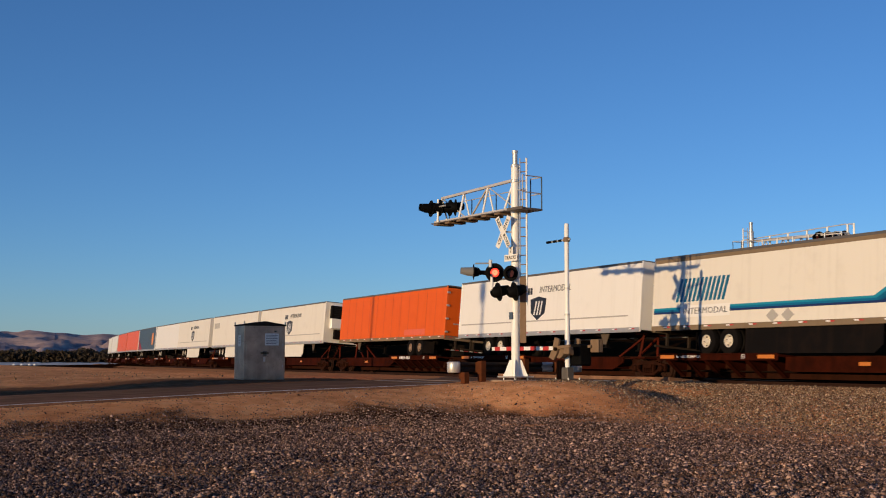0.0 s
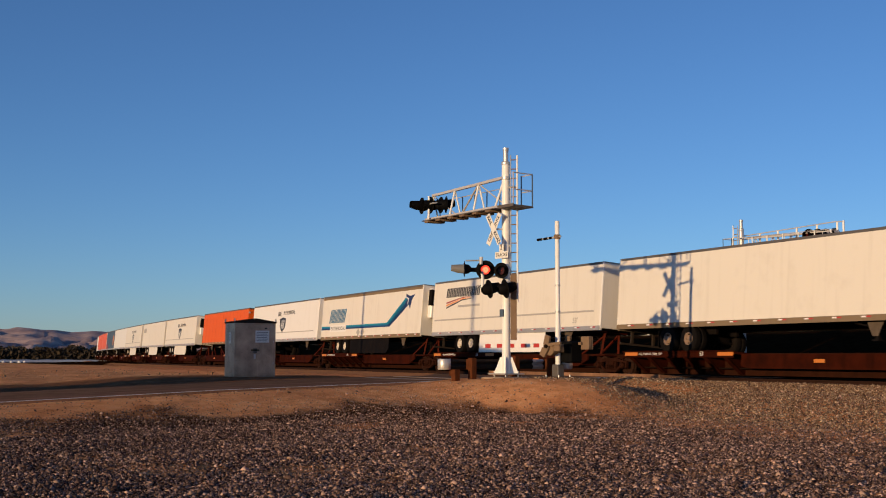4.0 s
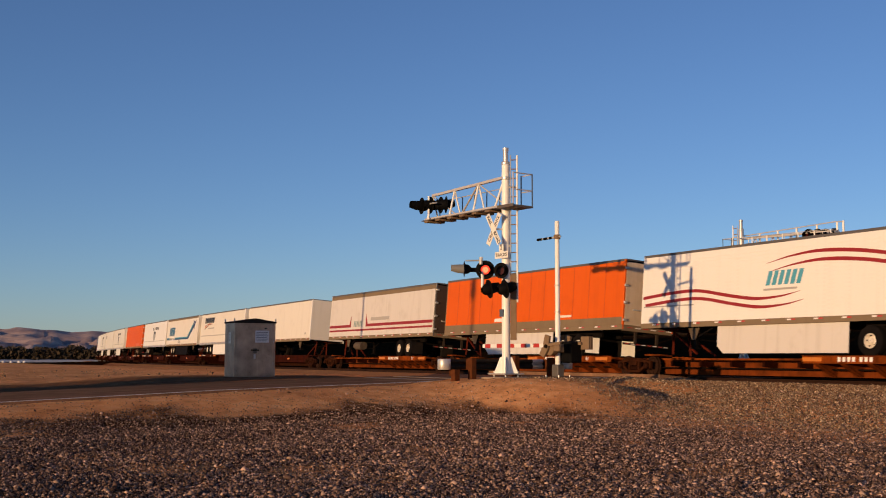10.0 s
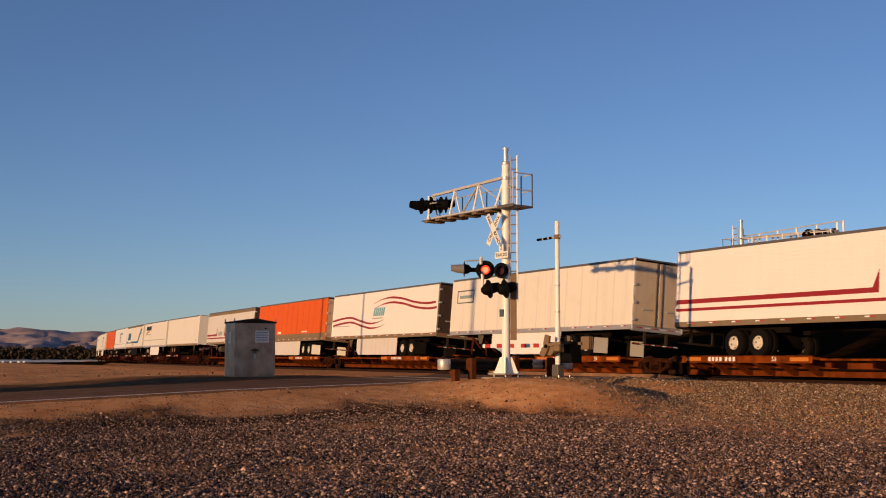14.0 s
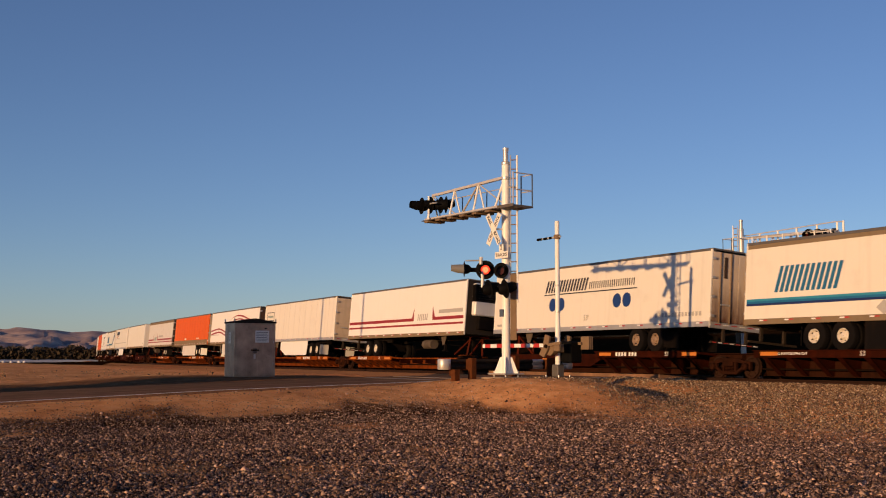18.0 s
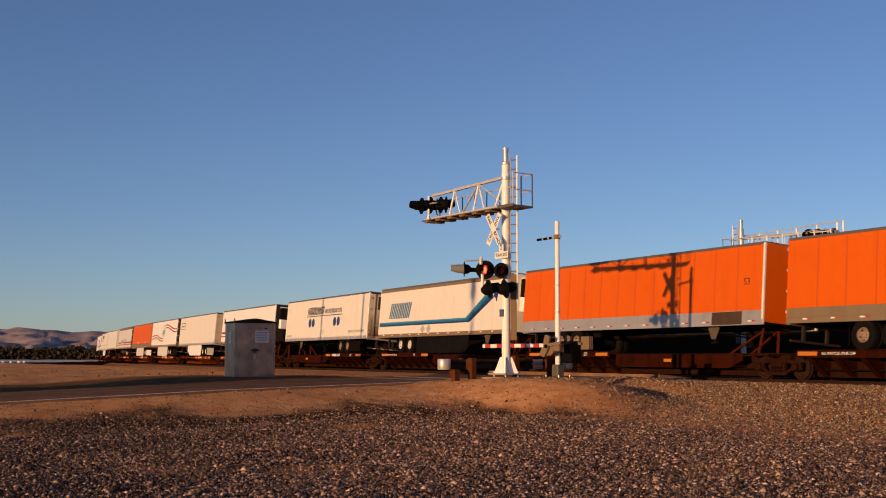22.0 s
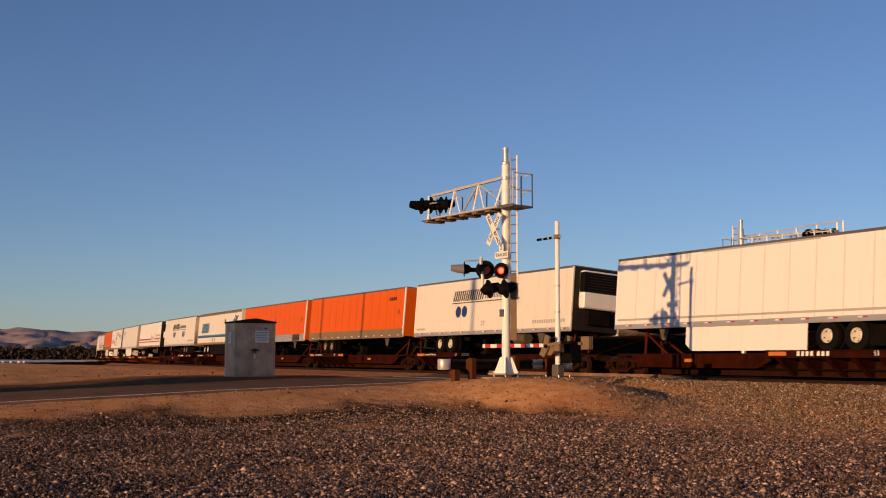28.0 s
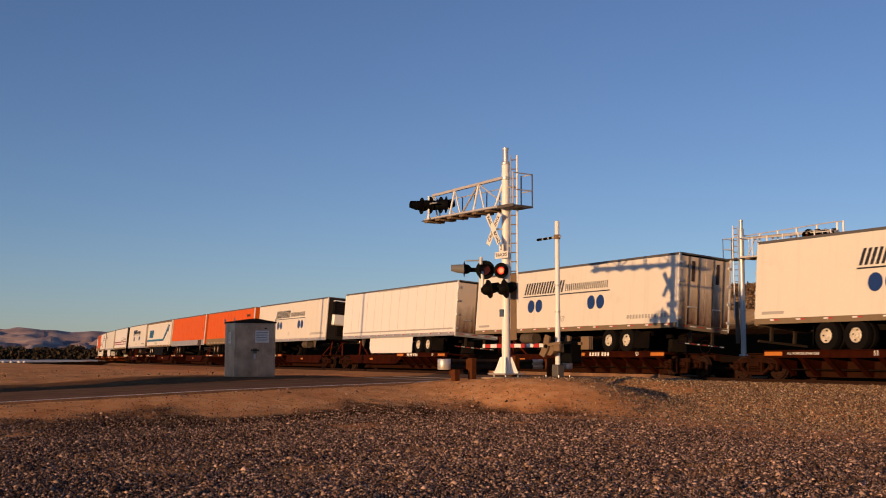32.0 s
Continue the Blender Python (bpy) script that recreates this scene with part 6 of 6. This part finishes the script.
# ---- distance ----
def mountains():
    m, n, l, p = nodes_of("rock_with_haze_colour")
    big = noise_node(n, l, 0.006, 8, 0.6, stretch=(1, 1, 5))
    fine = noise_node(n, l, 0.02, 6, 0.7, stretch=(1, 1, 4))
    # far haze, sunlit pinks and shaded blue-greys are mixed into the rock's colour
    col = ramp_node(n, l, big.outputs[0], [(0.36, (0.20, 0.15, 0.16)), (0.50, (0.38, 0.26, 0.23)), (0.64, (0.58, 0.40, 0.31))]).outputs[0]
    col = mix_node(n, l, ramp_node(n, l, fine.outputs[0], [(0.45, (0, 0, 0)), (0.7, (0.55, 0.55, 0.55))]).outputs[0], col, (0.15, 0.125, 0.15))
    l.new(col, p.inputs["Base Color"])
    p.inputs["Roughness"].default_value = 1.0
    bm = bmesh.new()
    cols, rows = 260, 26
    grid = []
    for i in range(cols + 1):
        b = -0.66 + 1.4 * i / cols                     # bearing from the middle of the view, to the right
        a = PAN + b
        ridge = 100 + 13 * noise.fractal(Vector((b * 9, 3.1, 0)), 1.0, 2.0, 5) + 9 * noise.fractal(Vector((b * 42, 1.7, 0)), 0.9, 2.0, 5) + 10 * noise.noise(Vector((b * 4, 8, 0))) - 55 * max(0.0, b + 0.18)
        ridge = max(ridge, 25)
        row = []
        for j in range(rows + 1):
            f = j / rows
            r = 3300 + 1000 * f
            z = ridge * (f ** 1.1) + (24 * noise.fractal(Vector((b * 75, f * 6, 5)), 0.7, 2.2, 6) - 20 * abs(noise.noise(Vector((b * 34 + f, f * 2, 1))))) * min(1, 4 * f * (1.05 - f)) - 2
            row.append(bm.verts.new((-math.cos(a) * r, math.sin(a) * r, z)))
        grid.append(row)
    for a, b in zip(grid, grid[1:]):
        for j in range(rows):
            bm.faces.new((a[j], b[j], b[j + 1], a[j + 1]))
    me = finish("backdrop", bm, m, smooth=False)
    for f in me.polygons:
        f.use_smooth = True
    return tagged(new("backdrop", me), "purple-brown desert mountains with haze in their colour", "mountains", kind="structure")


mountains()


def leaf_material(name, a, b):
    m, n, l, p = nodes_of(name)
    geo = n.new("ShaderNodeNewGeometry")
    l.new(ramp_node(n, l, geo.outputs["Random Per Island"], [(0, a), (1, b)]).outputs[0], p.inputs["Base Color"])
    p.inputs["Roughness"].default_value = 0.8
    return m


LEAF = leaf_material("dusty_dark_foliage", (0.022, 0.014, 0.005), (0.052, 0.033, 0.012))
SCRUB = leaf_material("dry_scrub_foliage", (0.06, 0.034, 0.016), (0.20, 0.115, 0.055))


def clumps(count, place, size, seed):
    """Many small leaf clumps as bent triangles in one mesh. place gives a centre, size its spread."""
    rng = np.random.default_rng(seed)
    cen = np.array([place(rng) for _ in range(count)])
    co = (cen[:, None, :] + rng.normal(0, 1, (count, 4, 3)) * size)
    faces = np.arange(count * 4).reshape(-1, 4)
    tri = np.concatenate([faces[:, [0, 1, 2]], faces[:, [0, 2, 3]], faces[:, [0, 3, 1]]])
    me = bpy.data.meshes.new("foliage")
    me.from_pydata(co.reshape(-1, 3).tolist(), [], tri.tolist())
    return me


def orchard():
    """A far belt of dark trees, uneven along its top."""
    def place(rng):
        b = rng.uniform(-0.48, -0.17) if rng.random() < 0.8 else rng.uniform(-0.17, 0.1)
        r = rng.uniform(330, 380)
        top = 3.9 + 0.8 * noise.noise(Vector((b * 60, 0, 0))) + 0.7 * noise.noise(Vector((b * 150, 4, 0)))
        z = top * rng.random() ** 0.9
        return (-math.cos(PAN + b) * r, math.sin(PAN + b) * r, z)
    me = clumps(90000, place, 0.32, 4)
    me.materials.append(LEAF)
    return tagged(new("tree_belt", me), "far belt of dark green trees", "trees", kind="stuff")


orchard()


def white_cover():
    """Long pale strip in front of the trees, with a few bright heaps."""
    bm = bmesh.new()
    n_ = 40
    rows = []
    for i in range(n_ + 1):
        b = -0.46 + 0.22 * i / n_
        for r, z in ((250, 0.25), (252, 0.95), (262, 1.0), (264, 0.25)):
            rows.append(bm.verts.new((-math.cos(PAN + b) * r, math.sin(PAN + b) * r, z + 0.12 * noise.noise(Vector((b * 120, r, 0))))))
    for i in range(n_):
        for j in range(3):
            a = i * 4 + j
            bm.faces.new((rows[a], rows[a + 4], rows[a + 5], rows[a + 1]))
    me = finish("field_cover", bm, worn("pale_plastic_sheet", (0.34, 0.36, 0.38), amount=0.4, rough=0.5, scale=0.2, streaks=False))
    return tagged(new("field_cover", me), "long strip of pale plastic field cover", "field cover", kind="structure")


white_cover()
for k, b in enumerate((-0.362, -0.356, -0.350, -0.346)):
    bm = lathe(bmesh.new(), [(0.32, 0.0), (0.31, 0.18), (0.2, 0.32), (0.06, 0.38)], 12)
    ob = new("covered_bale", finish("covered_bale", bm, WHITE, smooth=True))
    ob.matrix_basis = pose(-math.cos(PAN + b) * 240, math.sin(PAN + b) * 240, float(ground_z(-math.cos(PAN + b) * 240, math.sin(PAN + b) * 240)) - 0.05)
    tagged(ob, "white covered bale in a far field", "bale", "bales in the field")


def bushes():
    def place(rng):
        x, y = rng.uniform(-115, -45), rng.uniform(63, 96)
        for _ in range(4):
            if noise.noise(Vector((x * 0.12, y * 0.12, 2))) > 0.1:
                break
            x, y = rng.uniform(-115, -45), rng.uniform(63, 96)
        return (x, y, float(ground_z(x, y)) + rng.random() ** 1.8 * 0.75)
    me = clumps(34000, place, 0.12, 7)
    me.materials.append(SCRUB)
    tagged(new("scrub", me), "dry scrub on the far bank", "bushes", kind="stuff")

    def low(rng):
        x = rng.uniform(-75, -50)
        y = rng.uniform(-6, 18)
        for _ in range(6):
            if noise.noise(Vector((x * 0.35, y * 0.35, 6))) > 0.32:
                break
            x, y = rng.uniform(-90, -50), rng.uniform(-8, 22)
        return (x, y, float(ground_z(x, y)) + rng.random() ** 2 * 0.28)
    me = clumps(260, low, 0.045, 9)
    me.materials.append(SCRUB)
    tagged(new("weeds", me), "sparse dry weeds beyond the road", "weeds", kind="stuff")


bushes()


# ---- loose stone ----
def stones(name, pts, sizes, mat, label, seed, flat=0.7):
    """Angular stones, eight faces each, in one mesh."""
    rng = np.random.default_rng(seed)
    n_ = len(pts)
    base = np.array([(1, 0, 0), (0, 1, 0), (-1, 0, 0), (0, -1, 0), (0, 0, 1), (0, 0, -1)], float)
    co = base[None] * rng.uniform(0.55, 1.25, (n_, 6, 1)) + rng.normal(0, 0.22, (n_, 6, 3))
    co[:, :, 2] *= flat
    a = rng.uniform(0, 2 * np.pi, n_)
    c, s = np.cos(a)[:, None], np.sin(a)[:, None]
    x, y = co[:, :, 0] * c - co[:, :, 1] * s, co[:, :, 0] * s + co[:, :, 1] * c
    co = np.stack([x, y, co[:, :, 2]], -1) * sizes[:, None, None] + pts[:, None, :]
    tri = np.array([(0, 1, 4), (1, 2, 4), (2, 3, 4), (3, 0, 4), (1, 0, 5), (2, 1, 5), (3, 2, 5), (0, 3, 5)])
    tri = (np.arange(n_)[:, None, None] * 6 + tri[None]).reshape(-1, 3)
    me = bpy.data.meshes.new(name)
    me.vertices.add(n_ * 6)
    me.vertices.foreach_set("co", co.astype(np.float32).ravel())
    me.loops.add(len(tri) * 3)
    me.loops.foreach_set("vertex_index", tri.astype(np.int32).ravel())
    me.polygons.add(len(tri))
    me.polygons.foreach_set("loop_start", np.arange(0, len(tri) * 3, 3, dtype=np.int32))
    me.update(calc_edges=True)
    me.validate()
    me.materials.append(mat)
    return tagged(new(name, me), label, "gravel", kind="stuff")


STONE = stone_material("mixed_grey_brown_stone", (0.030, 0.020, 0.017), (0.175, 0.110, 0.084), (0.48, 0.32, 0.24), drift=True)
BSTONE = stone_material("pale_ballast_stone", (0.09, 0.050, 0.030), (0.25, 0.155, 0.088), (0.44, 0.31, 0.19))


def lot_gravel():
    rng = np.random.default_rng(11)
    n_ = 335000
    near = rng.uniform(0, 1, n_) ** 1.25
    L = 10.5 + near * 26.0
    u = rng.uniform(-0.43, 0.43, n_) * L
    x, y = -0.876 * L + u * 0.482, 0.482 * L + u * 0.876
    heap = np.hypot((x - MAST[0] - 0.8) / 1.5, y - MAST[1] - 0.6)
    keep = rng.uniform(0, 1, n_) < np.maximum(gravel_at(x, y), 0.06 + 0.32 * smoothstep(1.5, 7.0, x - road_edge(y)) * smoothstep(1.5, 4.5, heap))
    x, y = x[keep], y[keep]
    size = np.exp(rng.normal(math.log(0.0140), 0.45, len(x))).clip(0.006, 0.06)
    pts = np.stack([x, y, ground_z(x, y) + 0.012 + size * 0.25], -1)
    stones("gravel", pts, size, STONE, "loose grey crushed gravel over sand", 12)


def bank_gravel():
    rng = np.random.default_rng(21)
    n_ = 130000
    s = rng.uniform(8, 41, n_)
    off = -rng.uniform(1.2, 10.5, n_)
    x = -np.sin(K * s) / K + np.sin(K * s) * (HALF + off)
    y = D + (1 - np.cos(K * s)) / K + np.cos(K * s) * (HALF + off)
    bed = (EYE[2] - RAIL) - (HALF + off) * math.sin(LEAN) + np.interp(-off, [2.7, 6.2], [-0.24, -0.95])
    d = x - road_edge(y)
    keep = (d > 0.5) & (rng.uniform(0, 1, n_) < np.interp(-off, [5.5, 8.0, 10.5], [1.0, 0.75, 0.3]))
    x, y, bed, out = x[keep], y[keep], bed[keep], -off[keep]
    size = np.exp(rng.normal(math.log(0.020), 0.4, len(x))).clip(0.009, 0.055)
    pts = np.stack([x, y, np.where(out < 4.6, np.maximum(ground_z(x, y), bed), ground_z(x, y)) + size * 0.35], -1)
    stones("ballast_stones", pts, size, BSTONE, "pale dusty ballast stones beside the track", 22, 0.85)


lot_gravel()
bank_gravel()

motions()
